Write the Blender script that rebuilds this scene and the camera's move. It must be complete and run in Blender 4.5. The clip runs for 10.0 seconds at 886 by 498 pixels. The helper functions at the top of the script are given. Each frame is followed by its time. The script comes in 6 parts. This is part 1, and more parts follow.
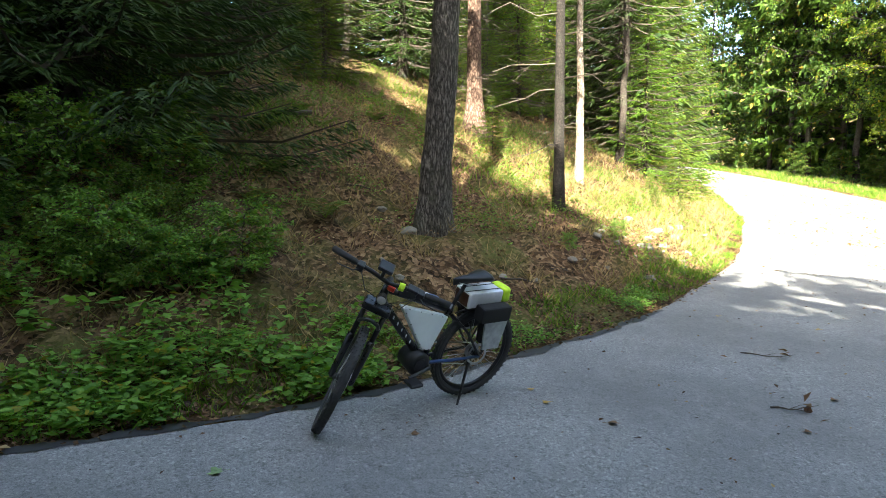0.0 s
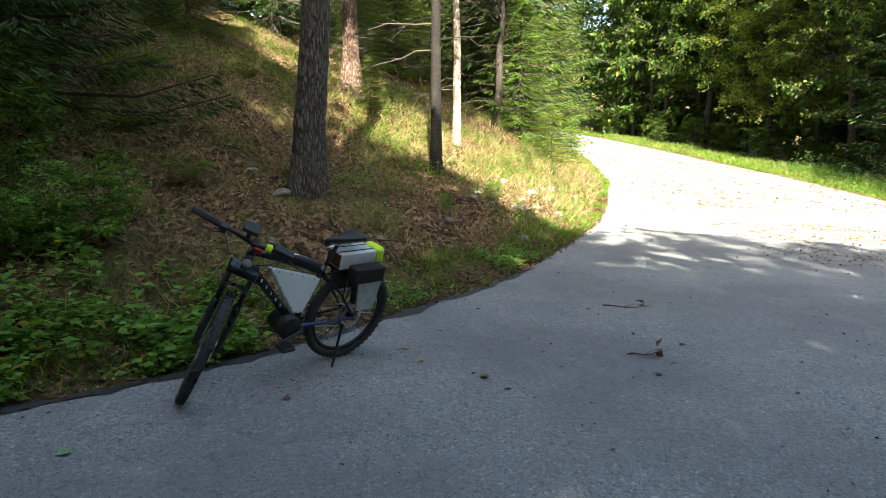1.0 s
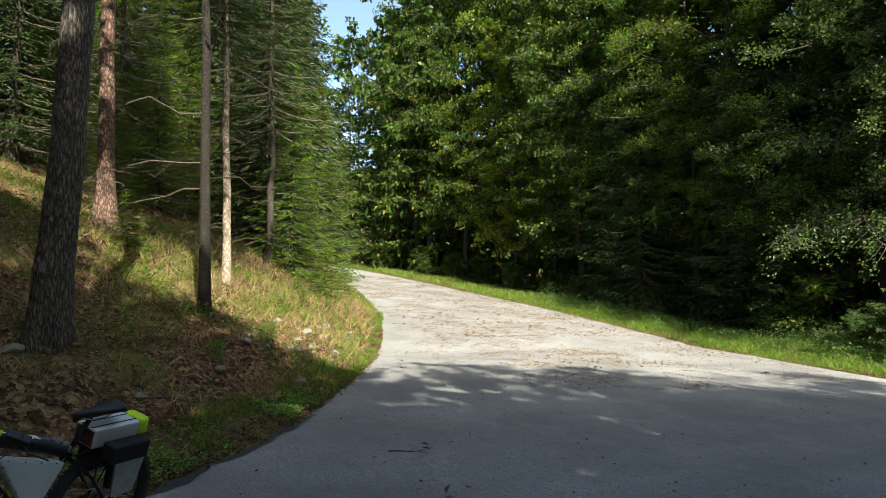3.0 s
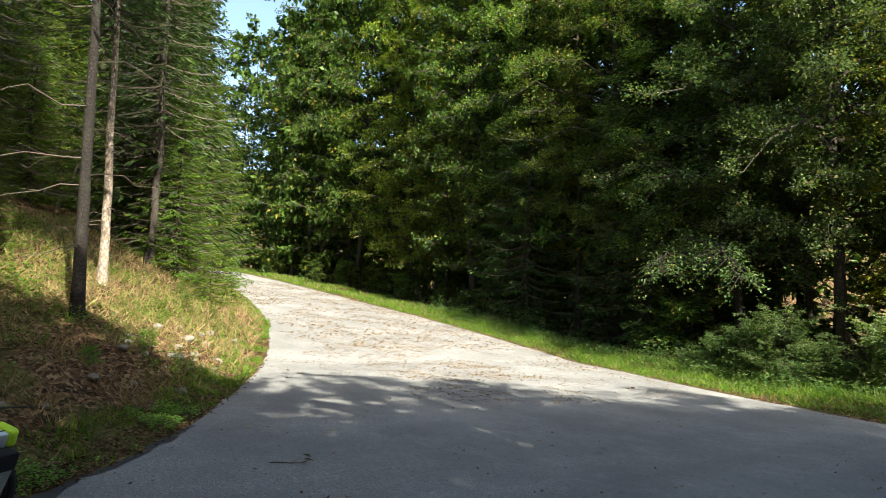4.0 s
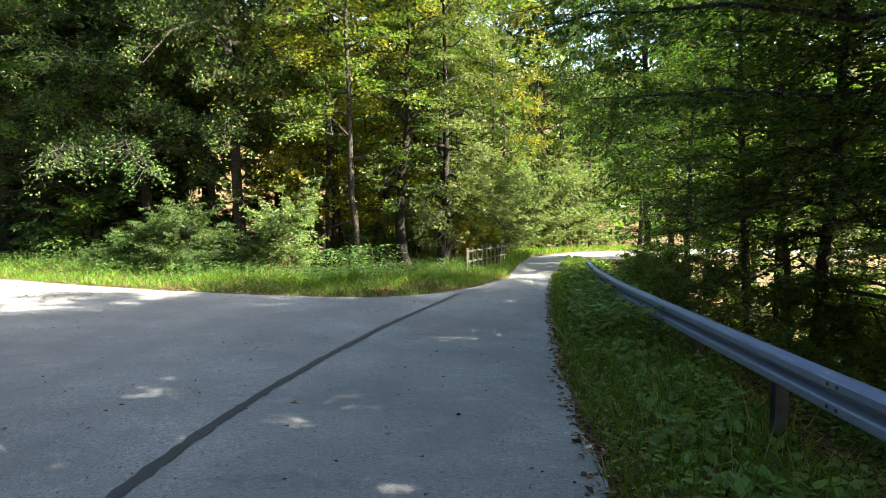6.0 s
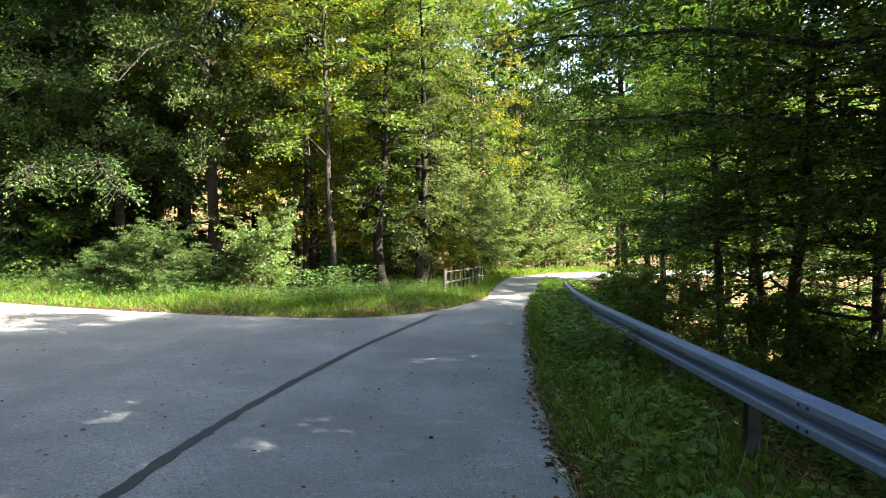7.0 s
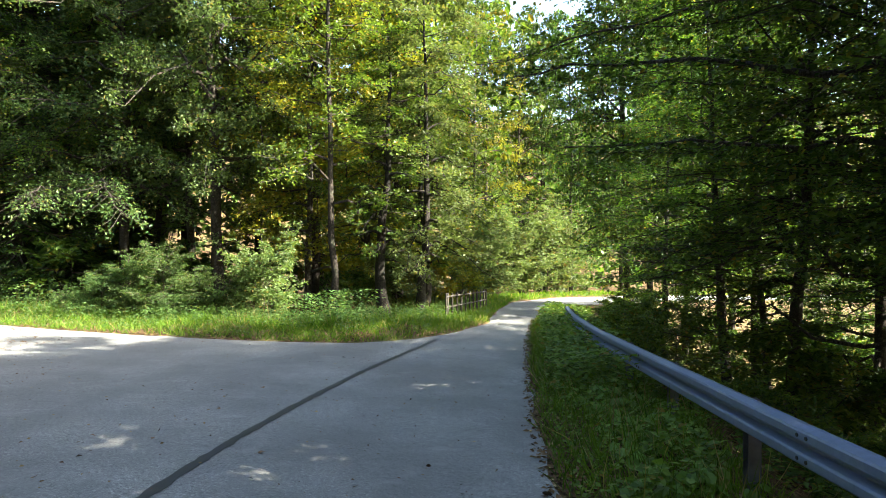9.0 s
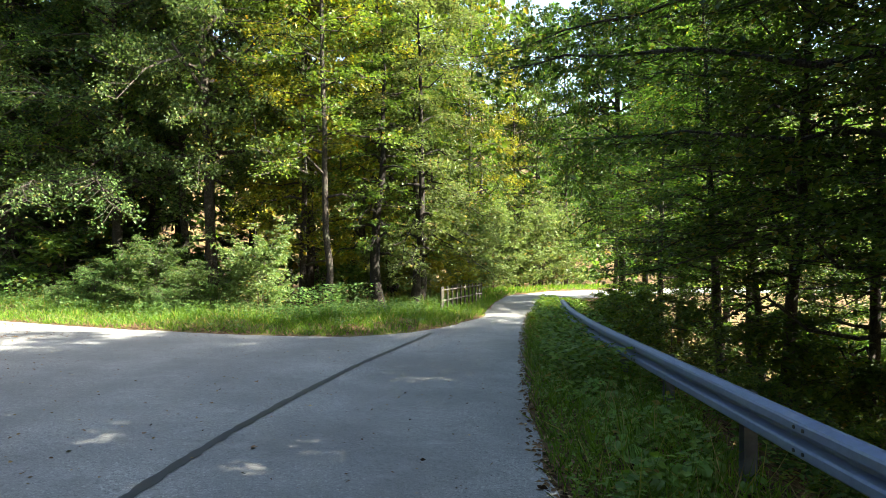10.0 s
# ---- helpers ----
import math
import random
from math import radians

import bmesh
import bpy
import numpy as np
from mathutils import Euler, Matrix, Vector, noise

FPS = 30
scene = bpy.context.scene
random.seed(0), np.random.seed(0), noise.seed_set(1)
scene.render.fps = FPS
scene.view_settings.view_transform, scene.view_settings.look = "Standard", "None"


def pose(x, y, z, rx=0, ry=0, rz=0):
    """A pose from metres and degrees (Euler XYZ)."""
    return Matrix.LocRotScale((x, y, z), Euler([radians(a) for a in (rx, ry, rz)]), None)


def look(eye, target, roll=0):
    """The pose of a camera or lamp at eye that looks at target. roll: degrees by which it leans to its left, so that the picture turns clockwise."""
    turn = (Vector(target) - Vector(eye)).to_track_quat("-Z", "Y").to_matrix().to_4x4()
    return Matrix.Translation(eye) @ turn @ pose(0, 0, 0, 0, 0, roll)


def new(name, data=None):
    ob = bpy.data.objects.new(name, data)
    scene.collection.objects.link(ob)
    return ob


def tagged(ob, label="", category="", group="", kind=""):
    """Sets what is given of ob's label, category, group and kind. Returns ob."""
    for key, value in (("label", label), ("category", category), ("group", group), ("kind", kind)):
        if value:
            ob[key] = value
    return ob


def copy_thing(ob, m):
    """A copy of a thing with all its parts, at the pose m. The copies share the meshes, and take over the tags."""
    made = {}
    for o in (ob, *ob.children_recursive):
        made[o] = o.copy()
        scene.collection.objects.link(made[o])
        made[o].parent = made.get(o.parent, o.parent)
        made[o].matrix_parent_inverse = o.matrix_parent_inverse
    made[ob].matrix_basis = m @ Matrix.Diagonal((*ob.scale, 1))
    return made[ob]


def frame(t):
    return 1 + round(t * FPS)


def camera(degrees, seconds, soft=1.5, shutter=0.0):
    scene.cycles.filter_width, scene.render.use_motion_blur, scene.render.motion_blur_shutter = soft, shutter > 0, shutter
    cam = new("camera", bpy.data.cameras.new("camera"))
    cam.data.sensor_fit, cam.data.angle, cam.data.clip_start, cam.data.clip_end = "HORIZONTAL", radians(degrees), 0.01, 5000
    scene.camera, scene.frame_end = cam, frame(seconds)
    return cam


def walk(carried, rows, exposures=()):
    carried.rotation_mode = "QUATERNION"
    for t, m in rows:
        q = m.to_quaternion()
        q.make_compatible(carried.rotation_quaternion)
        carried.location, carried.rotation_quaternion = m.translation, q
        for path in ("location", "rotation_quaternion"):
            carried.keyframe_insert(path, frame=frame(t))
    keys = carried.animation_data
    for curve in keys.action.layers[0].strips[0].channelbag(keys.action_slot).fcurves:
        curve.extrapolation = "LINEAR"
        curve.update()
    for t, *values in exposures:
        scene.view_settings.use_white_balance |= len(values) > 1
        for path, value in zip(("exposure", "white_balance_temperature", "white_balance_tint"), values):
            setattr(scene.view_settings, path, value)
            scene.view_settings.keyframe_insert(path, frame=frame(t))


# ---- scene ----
def at(x, y, z, yaw, pitch, roll):
    """A camera pose: yaw to the left of +y, pitch up, roll as look() takes it, in degrees."""
    a, b = radians(yaw), radians(pitch)
    ahead = Vector((-math.sin(a) * math.cos(b), math.cos(a) * math.cos(b), math.sin(b)))
    return look((x, y, z), Vector((x, y, z)) + ahead, roll)


cam = camera(68.95, 10.0, soft=0.8, shutter=0.08)
walk(cam, [
    (0, at(-0.389, -0.109, 1.489, 90.664, -4.802, -0.219)),
    (0.5, at(-0.390, -0.081, 1.455, 87.264, -7.056, 0.228)),
    (1, at(-0.424, -0.046, 1.457, 80.179, -8.013, 0.028)),
    (1.5, at(-0.506, 0.036, 1.467, 74.177, -5.911, 0.149)),
    (2, at(-0.546, 0.106, 1.478, 69.426, -1.522, 0.076)),
    (2.5, at(-0.566, 0.026, 1.521, 63.787, 1.683, 0.470)),
    (2.7, at(-0.559, -0.031, 1.543, 62.075, 2.680, -0.544)),
    (3.8, at(-0.286, -0.209, 1.666, 54.082, 4.374, 1.447)),
    (4, at(-0.277, -0.220, 1.657, 50.755, 4.336, 1.247)),
    (4.5, at(-0.253, -0.157, 1.641, 35.977, 0.381, 1.299)),
    (5, at(-0.214, -0.151, 1.609, 18.158, -5.478, 0.343)),
    (5.5, at(-0.115, -0.087, 1.606, 7.271, -4.572, -1.072)),
    (6, at(-0.092, -0.033, 1.601, 2.091, -4.596, -0.697)),
    (7.5, at(-0.007, 0.020, 1.592, 0.187, -2.173, -0.454)),
    (8, at(0.004, 0.022, 1.606, 0.427, -2.554, -0.124)),
    (8.5, at(0.000, -0.000, 1.600, 0.003, -0.713, -0.319)),
    (9, at(0.003, -0.010, 1.618, 0.531, -0.665, -0.242)),
    (9.5, at(0.017, 0.004, 1.611, 0.259, -0.558, -0.161)),
    (10, at(0.016, 0.050, 1.602, 0.136, -1.208, -0.386)),
], exposures=[(t, e, 6600, 5) for t, e in ((0.0, 3.55), (1.0, 3.0), (2.0, 2.0), (2.7, 1.85), (4.0, 2.1), (4.5, 2.2), (5.0, 2.55), (6.0, 3.15), (7.5, 3.25), (10.0, 3.2))])

# ---------------------------------------------------------------- light
SUN_AZ, SUN_EL = radians(-7), radians(38)          # measured from +x towards +y
sun_dir = Vector((math.cos(SUN_AZ) * math.cos(SUN_EL), math.sin(SUN_AZ) * math.cos(SUN_EL), math.sin(SUN_EL)))
world = bpy.data.worlds.new("sky")
scene.world = world
world.use_nodes = True
wn = world.node_tree
wn.nodes.clear()
w_out = wn.nodes.new("ShaderNodeOutputWorld")
w_bg = wn.nodes.new("ShaderNodeBackground")
w_sky = wn.nodes.new("ShaderNodeTexSky")
w_sky.sky_type, w_sky.sun_disc = "NISHITA", False
w_sky.sun_elevation, w_sky.sun_rotation = SUN_EL, math.pi / 2 - SUN_AZ
w_sky.air_density, w_sky.dust_density, w_sky.ozone_density = 1.0, 2.5, 1.0
w_bg.inputs["Strength"].default_value = 0.095
wn.links.new(w_sky.outputs[0], w_bg.inputs[0])
wn.links.new(w_bg.outputs[0], w_out.inputs[0])
sun = new("sun", bpy.data.lights.new("sun", "SUN"))
sun.data.energy, sun.data.angle, sun.data.color = 4.7, radians(0.55), (1.0, 0.93, 0.80)
sun.matrix_world = look(sun_dir * 80, (0, 0, 0))

# ---------------------------------------------------------------- materials


def material(name):
    m = bpy.data.materials.new(name)
    m.use_nodes = True
    nt = m.node_tree
    nt.nodes.clear()
    out = nt.nodes.new("ShaderNodeOutputMaterial")
    b = nt.nodes.new("ShaderNodeBsdfPrincipled")
    nt.links.new(b.outputs[0], out.inputs[0])
    return m, nt, b, out


def node(nt, kind, **values):
    n = nt.nodes.new(kind)
    for key, value in values.items():
        n.inputs[key.replace("_", " ")].default_value = value
    return n


def ramp(nt, source, stops):
    r = nt.nodes.new("ShaderNodeValToRGB")
    while len(r.color_ramp.elements) < len(stops):
        r.color_ramp.elements.new(0.5)
    for e, (p, c) in zip(r.color_ramp.elements, stops):
        e.position, e.color = p, (*c, 1) if len(c) == 3 else c
    nt.links.new(source, r.inputs[0])
    return r.outputs[0]


def mixed(nt, a, b, fac, kind="MIX"):
    m = nt.nodes.new("ShaderNodeMix")
    m.data_type, m.blend_type = "RGBA", kind
    for socket, value in ((m.inputs[6], a), (m.inputs[7], b), (m.inputs[0], fac)):
        if isinstance(value, (int, float)):
            socket.default_value = value
        elif isinstance(value, tuple):
            socket.default_value = (*value, 1)
        else:
            nt.links.new(value, socket)
    return m.outputs[2]


def coords(nt, scale=(1, 1, 1)):
    g = nt.nodes.new("ShaderNodeTexCoord")
    m = nt.nodes.new("ShaderNodeMapping")
    m.inputs["Scale"].default_value = scale
    nt.links.new(g.outputs["Object"], m.inputs[0])
    return m.outputs[0]


def noise_tex(nt, co, scale, detail=6, rough=0.6):
    n = node(nt, "ShaderNodeTexNoise", Scale=scale, Detail=detail, Roughness=rough)
    nt.links.new(co, n.inputs["Vector"])
    return n.outputs["Fac"]


def bump(nt, b, height, strength, distance):
    n = node(nt, "ShaderNodeBump", Strength=strength, Distance=distance)
    nt.links.new(height, n.inputs["Height"])
    nt.links.new(n.outputs[0], b.inputs["Normal"])


def leaf_material(name, dark, light, turn=None, translucent=0.50, rough=0.45):
    """Leaves: each one of its own tone, each plant a little apart from the next, and light that shines through."""
    m, nt, b, out = material(name)
    g = nt.nodes.new("ShaderNodeNewGeometry")
    o = nt.nodes.new("ShaderNodeObjectInfo")
    stops = [(0.0, dark), (0.75, light)] + ([(0.93, light), (0.97, turn), (1.0, turn)] if turn else [(1.0, light)])
    col = ramp(nt, g.outputs["Random Per Island"], stops)
    hsv = node(nt, "ShaderNodeHueSaturation", Saturation=1.0)
    tone = nt.nodes.new("ShaderNodeMapRange")
    tone.inputs[3].default_value, tone.inputs[4].default_value = 0.485, 0.512
    val = nt.nodes.new("ShaderNodeMapRange")
    val.inputs[3].default_value, val.inputs[4].default_value = 0.75, 1.2
    nt.links.new(o.outputs["Random"], tone.inputs[0])
    nt.links.new(o.outputs["Random"], val.inputs[0])
    nt.links.new(tone.outputs[0], hsv.inputs["Hue"])
    nt.links.new(val.outputs[0], hsv.inputs["Value"])
    nt.links.new(col, hsv.inputs["Color"])
    nt.links.new(hsv.outputs[0], b.inputs["Base Color"])
    b.inputs["Roughness"].default_value = rough
    b.inputs["Specular IOR Level"].default_value = 0.28
    tr = nt.nodes.new("ShaderNodeBsdfTranslucent")
    warm = mixed(nt, hsv.outputs[0], (1.15, 1.15, 0.55), 1.0, "MULTIPLY")
    nt.links.new(warm, tr.inputs[0])
    mx = nt.nodes.new("ShaderNodeMixShader")
    mx.inputs[0].default_value = translucent
    nt.links.new(b.outputs[0], mx.inputs[1])
    nt.links.new(tr.outputs[0], mx.inputs[2])
    nt.links.new(mx.outputs[0], out.inputs[0])
    return m


def bark_material(name, dark, light, moss=None, scale=9.0, depth=0.02, stretch=0.16):
    m, nt, b, out = material(name)
    co = coords(nt, (1, 1, stretch))
    v = node(nt, "ShaderNodeTexVoronoi", Scale=scale)
    v.feature = "DISTANCE_TO_EDGE"
    warp = noise_tex(nt, co, scale * 0.8, 4)
    add = nt.nodes.new("ShaderNodeVectorMath")
    sc = nt.nodes.new("ShaderNodeVectorMath")
    sc.operation = "SCALE"
    sc.inputs[3].default_value = 0.18
    comb = nt.nodes.new("ShaderNodeCombineXYZ")
    nt.links.new(warp, comb.inputs[0])
    nt.links.new(warp, comb.inputs[1])
    nt.links.new(comb.outputs[0], sc.inputs[0])
    nt.links.new(co, add.inputs[0])
    nt.links.new(sc.outputs[0], add.inputs[1])
    nt.links.new(add.outputs[0], v.inputs["Vector"])
    plates = ramp(nt, v.outputs["Distance"], [(0.0, (0, 0, 0)), (0.35, (1, 1, 1))])
    fine = noise_tex(nt, coords(nt, (1, 1, 0.35)), 45, 6)
    col = mixed(nt, dark, light, plates)
    col = mixed(nt, col, (0.5, 0.5, 0.5), ramp(nt, fine, [(0.35, (0, 0, 0)), (0.75, (1, 1, 1))]), "OVERLAY")
    big = noise_tex(nt, coords(nt), 1.6, 4)
    if moss:
        col = mixed(nt, col, moss, ramp(nt, big, [(0.52, (0, 0, 0)), (0.68, (0.7, 0.7, 0.7))]))
    nt.links.new(col, b.inputs["Base Color"])
    b.inputs["Roughness"].default_value = 0.9
    b.inputs["Specular IOR Level"].default_value = 0.2
    h = mixed(nt, plates, fine, 0.3)
    bump(nt, b, h, 0.9, depth)
    return m


def plain_material(name, colour, rough=0.5, metal=0.0, vary=0.15, scale=30.0, grit=0.0):
    m, nt, b, out = material(name)
    co = coords(nt)
    n = noise_tex(nt, co, scale, 5)
    n2 = noise_tex(nt, co, scale * 0.13, 3)
    dark = tuple(c * (1 - vary) for c in colour)
    light = tuple(min(1, c * (1 + vary)) for c in colour)
    col = mixed(nt, dark, light, ramp(nt, n, [(0.3, (0, 0, 0)), (0.7, (1, 1, 1))]))
    col = mixed(nt, col, tuple(c * 0.8 for c in colour), ramp(nt, n2, [(0.5, (0, 0, 0)), (0.8, (0.6, 0.6, 0.6))]))
    nt.links.new(col, b.inputs["Base Color"])
    b.inputs["Metallic"].default_value = metal
    r = nt.nodes.new("ShaderNodeMapRange")
    r.inputs[3].default_value, r.inputs[4].default_value = max(0.05, rough - 0.1), min(1, rough + 0.12)
    nt.links.new(n, r.inputs[0])
    nt.links.new(r.outputs[0], b.inputs["Roughness"])
    if grit:
        bump(nt, b, n, 0.5, grit)
    return m


def asphalt_material(name, base, stone, fleck):
    """Old asphalt: fine chippings of many tones, blotches, worn pale patches and hair cracks."""
    m, nt, b, out = material(name)
    co = coords(nt)
    grit = noise_tex(nt, co, 150, 3, 0.75)
    col = ramp(nt, grit, [(0.34, tuple(c * 0.30 for c in base)), (0.48, base), (0.58, stone), (0.68, fleck)])
    v = node(nt, "ShaderNodeTexVoronoi", Scale=70.0, Randomness=1.0)
    nt.links.new(co, v.inputs["Vector"])
    cell = nt.nodes.new("ShaderNodeSeparateColor")
    nt.links.new(v.outputs["Color"], cell.inputs[0])
    col = mixed(nt, col, fleck, ramp(nt, cell.outputs[0], [(0.90, (0, 0, 0)), (0.97, (0.65, 0.65, 0.65))]))
    col = mixed(nt, col, tuple(c * 0.35 for c in base), ramp(nt, cell.outputs[1], [(0.86, (0, 0, 0)), (0.96, (0.6, 0.6, 0.6))]))
    grain = noise_tex(nt, co, 38, 4, 0.7)
    col = mixed(nt, col, grain, 0.55, "OVERLAY")
    stain = noise_tex(nt, co, 0.55, 5)
    col = mixed(nt, col, tuple(c * 0.55 for c in base), ramp(nt, stain, [(0.38, (0.6, 0.6, 0.6)), (0.62, (0, 0, 0))]))
    patch = noise_tex(nt, coords(nt, (0.6, 1, 1)), 3.2, 6, 0.7)
    col = mixed(nt, col, tuple(min(1, c * 1.5) for c in base), ramp(nt, patch, [(0.55, (0, 0, 0)), (0.75, (0.4, 0.4, 0.4))]))
    pits = noise_tex(nt, coords(nt, (1.0, 2.0, 1)), 11, 6, 0.8)
    col = mixed(nt, col, tuple(c * 0.25 for c in base), ramp(nt, pits, [(0.57, (0, 0, 0)), (0.68, (0.6, 0.6, 0.6))]))
    track = noise_tex(nt, coords(nt, (1.5, 0.07, 1)), 1.0, 3)
    col = mixed(nt, col, tuple(c * 0.62 for c in base), ramp(nt, track, [(0.46, (0, 0, 0)), (0.66, (0.22, 0.22, 0.22))]))
    crack = node(nt, "ShaderNodeTexVoronoi", Scale=0.42)
    crack.feature = "DISTANCE_TO_EDGE"
    wob = nt.nodes.new("ShaderNodeVectorMath")
    wob.operation = "MULTIPLY_ADD"
    wn1 = node(nt, "ShaderNodeTexNoise", Scale=2.2, Detail=6.0)
    nt.links.new(co, wn1.inputs["Vector"])
    nt.links.new(wn1.outputs["Color"], wob.inputs[0])
    wob.inputs[1].default_value = (0.9, 0.9, 0)
    nt.links.new(co, wob.inputs[2])
    nt.links.new(wob.outputs[0], crack.inputs["Vector"])
    line = ramp(nt, crack.outputs["Distance"], [(0.0, (0.3, 0.3, 0.3)), (0.003, (0, 0, 0))])
    col = mixed(nt, col, tuple(c * 0.3 for c in base), line)
    nt.links.new(col, b.inputs["Base Color"])
    b.inputs["Roughness"].default_value = 0.85
    b.inputs["Specular IOR Level"].default_value = 0.3
    bump(nt, b, mixed(nt, grit, grain, 0.4), 0.8, 0.008)
    return m


def soil_material(name):
    """Forest floor: brown litter, needles and bare earth, with moss and dry grass in patches."""
    m, nt, b, out = material(name)
    co = coords(nt)
    v = node(nt, "ShaderNodeTexVoronoi", Scale=22.0)
    wob = nt.nodes.new("ShaderNodeVectorMath")
    wob.operation = "MULTIPLY_ADD"
    n1 = node(nt, "ShaderNodeTexNoise", Scale=9.0, Detail=5.0)
    nt.links.new(co, n1.inputs["Vector"])
    nt.links.new(n1.outputs["Color"], wob.inputs[0])
    wob.inputs[1].default_value = (0.12, 0.12, 0.12)
    nt.links.new(co, wob.inputs[2])
    nt.links.new(wob.outputs[0], v.inputs["Vector"])
    sep = nt.nodes.new("ShaderNodeSeparateColor")
    nt.links.new(v.outputs["Color"], sep.inputs[0])
    col = ramp(nt, sep.outputs[0], [(0.0, (0.022, 0.014, 0.008)), (0.4, (0.068, 0.040, 0.021)), (0.75, (0.135, 0.082, 0.043)), (1.0, (0.24, 0.16, 0.09))])
    big = noise_tex(nt, co, 0.9, 5)
    col = mixed(nt, col, (0.085, 0.095, 0.025), ramp(nt, big, [(0.48, (0, 0, 0)), (0.66, (0.75, 0.75, 0.75))]))
    fine = noise_tex(nt, co, 60, 5)
    col = mixed(nt, col, fine, 0.35, "OVERLAY")
    nt.links.new(col, b.inputs["Base Color"])
    b.inputs["Roughness"].default_value = 0.95
    b.inputs["Specular IOR Level"].default_value = 0.08
    bump(nt, b, mixed(nt, v.outputs["Distance"], fine, 0.5), 0.9, 0.03)
    return m


M_ASPHALT = asphalt_material("asphalt", (0.212, 0.211, 0.208), (0.285, 0.282, 0.277), (0.40, 0.395, 0.38))
M_TAR = plain_material("bitumen", (0.028, 0.028, 0.031), 0.6, 0, 0.4, 14, 0.004)
M_SOIL = soil_material("forest_floor")
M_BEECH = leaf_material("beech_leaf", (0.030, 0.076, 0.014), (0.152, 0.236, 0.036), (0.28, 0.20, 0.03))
# beech leaf again, darkened so its colour carries the shade inside the wood
M_SHADED = leaf_material("shaded_leaf", (0.019, 0.050, 0.010), (0.098, 0.166, 0.028), (0.22, 0.18, 0.03))
# beech leaf in a lighter yellow-green that puts sunlight into the colour
M_LIME = leaf_material("yellow_green_leaf", (0.055, 0.110, 0.010), (0.185, 0.265, 0.026), (0.38, 0.27, 0.03))
M_MAPLE = leaf_material("maple_leaf", (0.032, 0.070, 0.024), (0.125, 0.195, 0.062), (0.24, 0.22, 0.07))
M_YELLOW = leaf_material("turning_leaf", (0.11, 0.15, 0.015), (0.26, 0.25, 0.022), (0.38, 0.24, 0.02), 0.45)
M_WILLOW = leaf_material("pale_leaf", (0.065, 0.105, 0.036), (0.145, 0.195, 0.068), (0.22, 0.17, 0.06))
M_SPRUCE = leaf_material("spruce_needle", (0.011, 0.028, 0.006), (0.042, 0.078, 0.013), None, 0.25, 0.55)
M_SHRUB = leaf_material("shrub_leaf", (0.040, 0.085, 0.026), (0.115, 0.185, 0.060), (0.20, 0.19, 0.07))
M_HERB = leaf_material("herb_leaf", (0.065, 0.140, 0.022), (0.180, 0.300, 0.055), (0.22, 0.18, 0.02))
M_FERN = leaf_material("fern_leaf", (0.06, 0.12, 0.015), (0.12, 0.19, 0.025), (0.25, 0.18, 0.03))
M_GRASS = leaf_material("grass_blade", (0.042, 0.098, 0.010), (0.135, 0.225, 0.020), (0.32, 0.27, 0.09), rough=0.65)
M_DRY = leaf_material("dry_grass_blade", (0.15, 0.11, 0.05), (0.36, 0.27, 0.13), (0.14, 0.17, 0.03), 0.3, 0.7)
M_LITTER = leaf_material("fallen_leaf", (0.026, 0.014, 0.007), (0.150, 0.086, 0.044), (0.36, 0.26, 0.13), 0.15, 0.7)
M_TAN = leaf_material("bleached_leaf", (0.075, 0.040, 0.018), (0.19, 0.115, 0.055), (0.30, 0.20, 0.10), 0.15, 0.7)
M_OAK = bark_material("furrowed_bark", (0.022, 0.018, 0.015), (0.205, 0.185, 0.160), (0.10, 0.105, 0.06), 30, 0.035, 0.17)
M_BARK = bark_material("spruce_bark", (0.020, 0.016, 0.013), (0.080, 0.066, 0.054), (0.065, 0.072, 0.048), 26, 0.012, 0.4)
# scaly bark with the shade on the trunks painted in as a darker tone
M_SHADEBARK = bark_material("shaded_scaly_bark", (0.012, 0.010, 0.009), (0.050, 0.042, 0.036), (0.040, 0.044, 0.032), 34, 0.012, 0.4)
M_PALE = bark_material("pale_bark", (0.16, 0.12, 0.09), (0.42, 0.36, 0.29), None, 18, 0.012, 0.35)
M_REDBARK = bark_material("flaking_bark", (0.05, 0.028, 0.02), (0.21, 0.14, 0.105), None, 16, 0.02, 0.4)
M_TWIG = plain_material("twig_bark", (0.062, 0.048, 0.036), 0.9, 0, 0.35, 40)
M_STONE = plain_material("limestone", (0.17, 0.155, 0.13), 0.9, 0, 0.3, 14, 0.01)
M_ZINC = plain_material("galvanised_steel", (0.19, 0.235, 0.36), 0.5, 0.35, 0.14, 18)
M_POST = plain_material("weathered_steel", (0.15, 0.155, 0.18), 0.55, 0.4, 0.25, 14)
M_FENCE = plain_material("weathered_wood", (0.06, 0.05, 0.04), 0.85, 0, 0.3, 25)

# ---------------------------------------------------------------- mesh helpers
rng = np.random.default_rng(7)


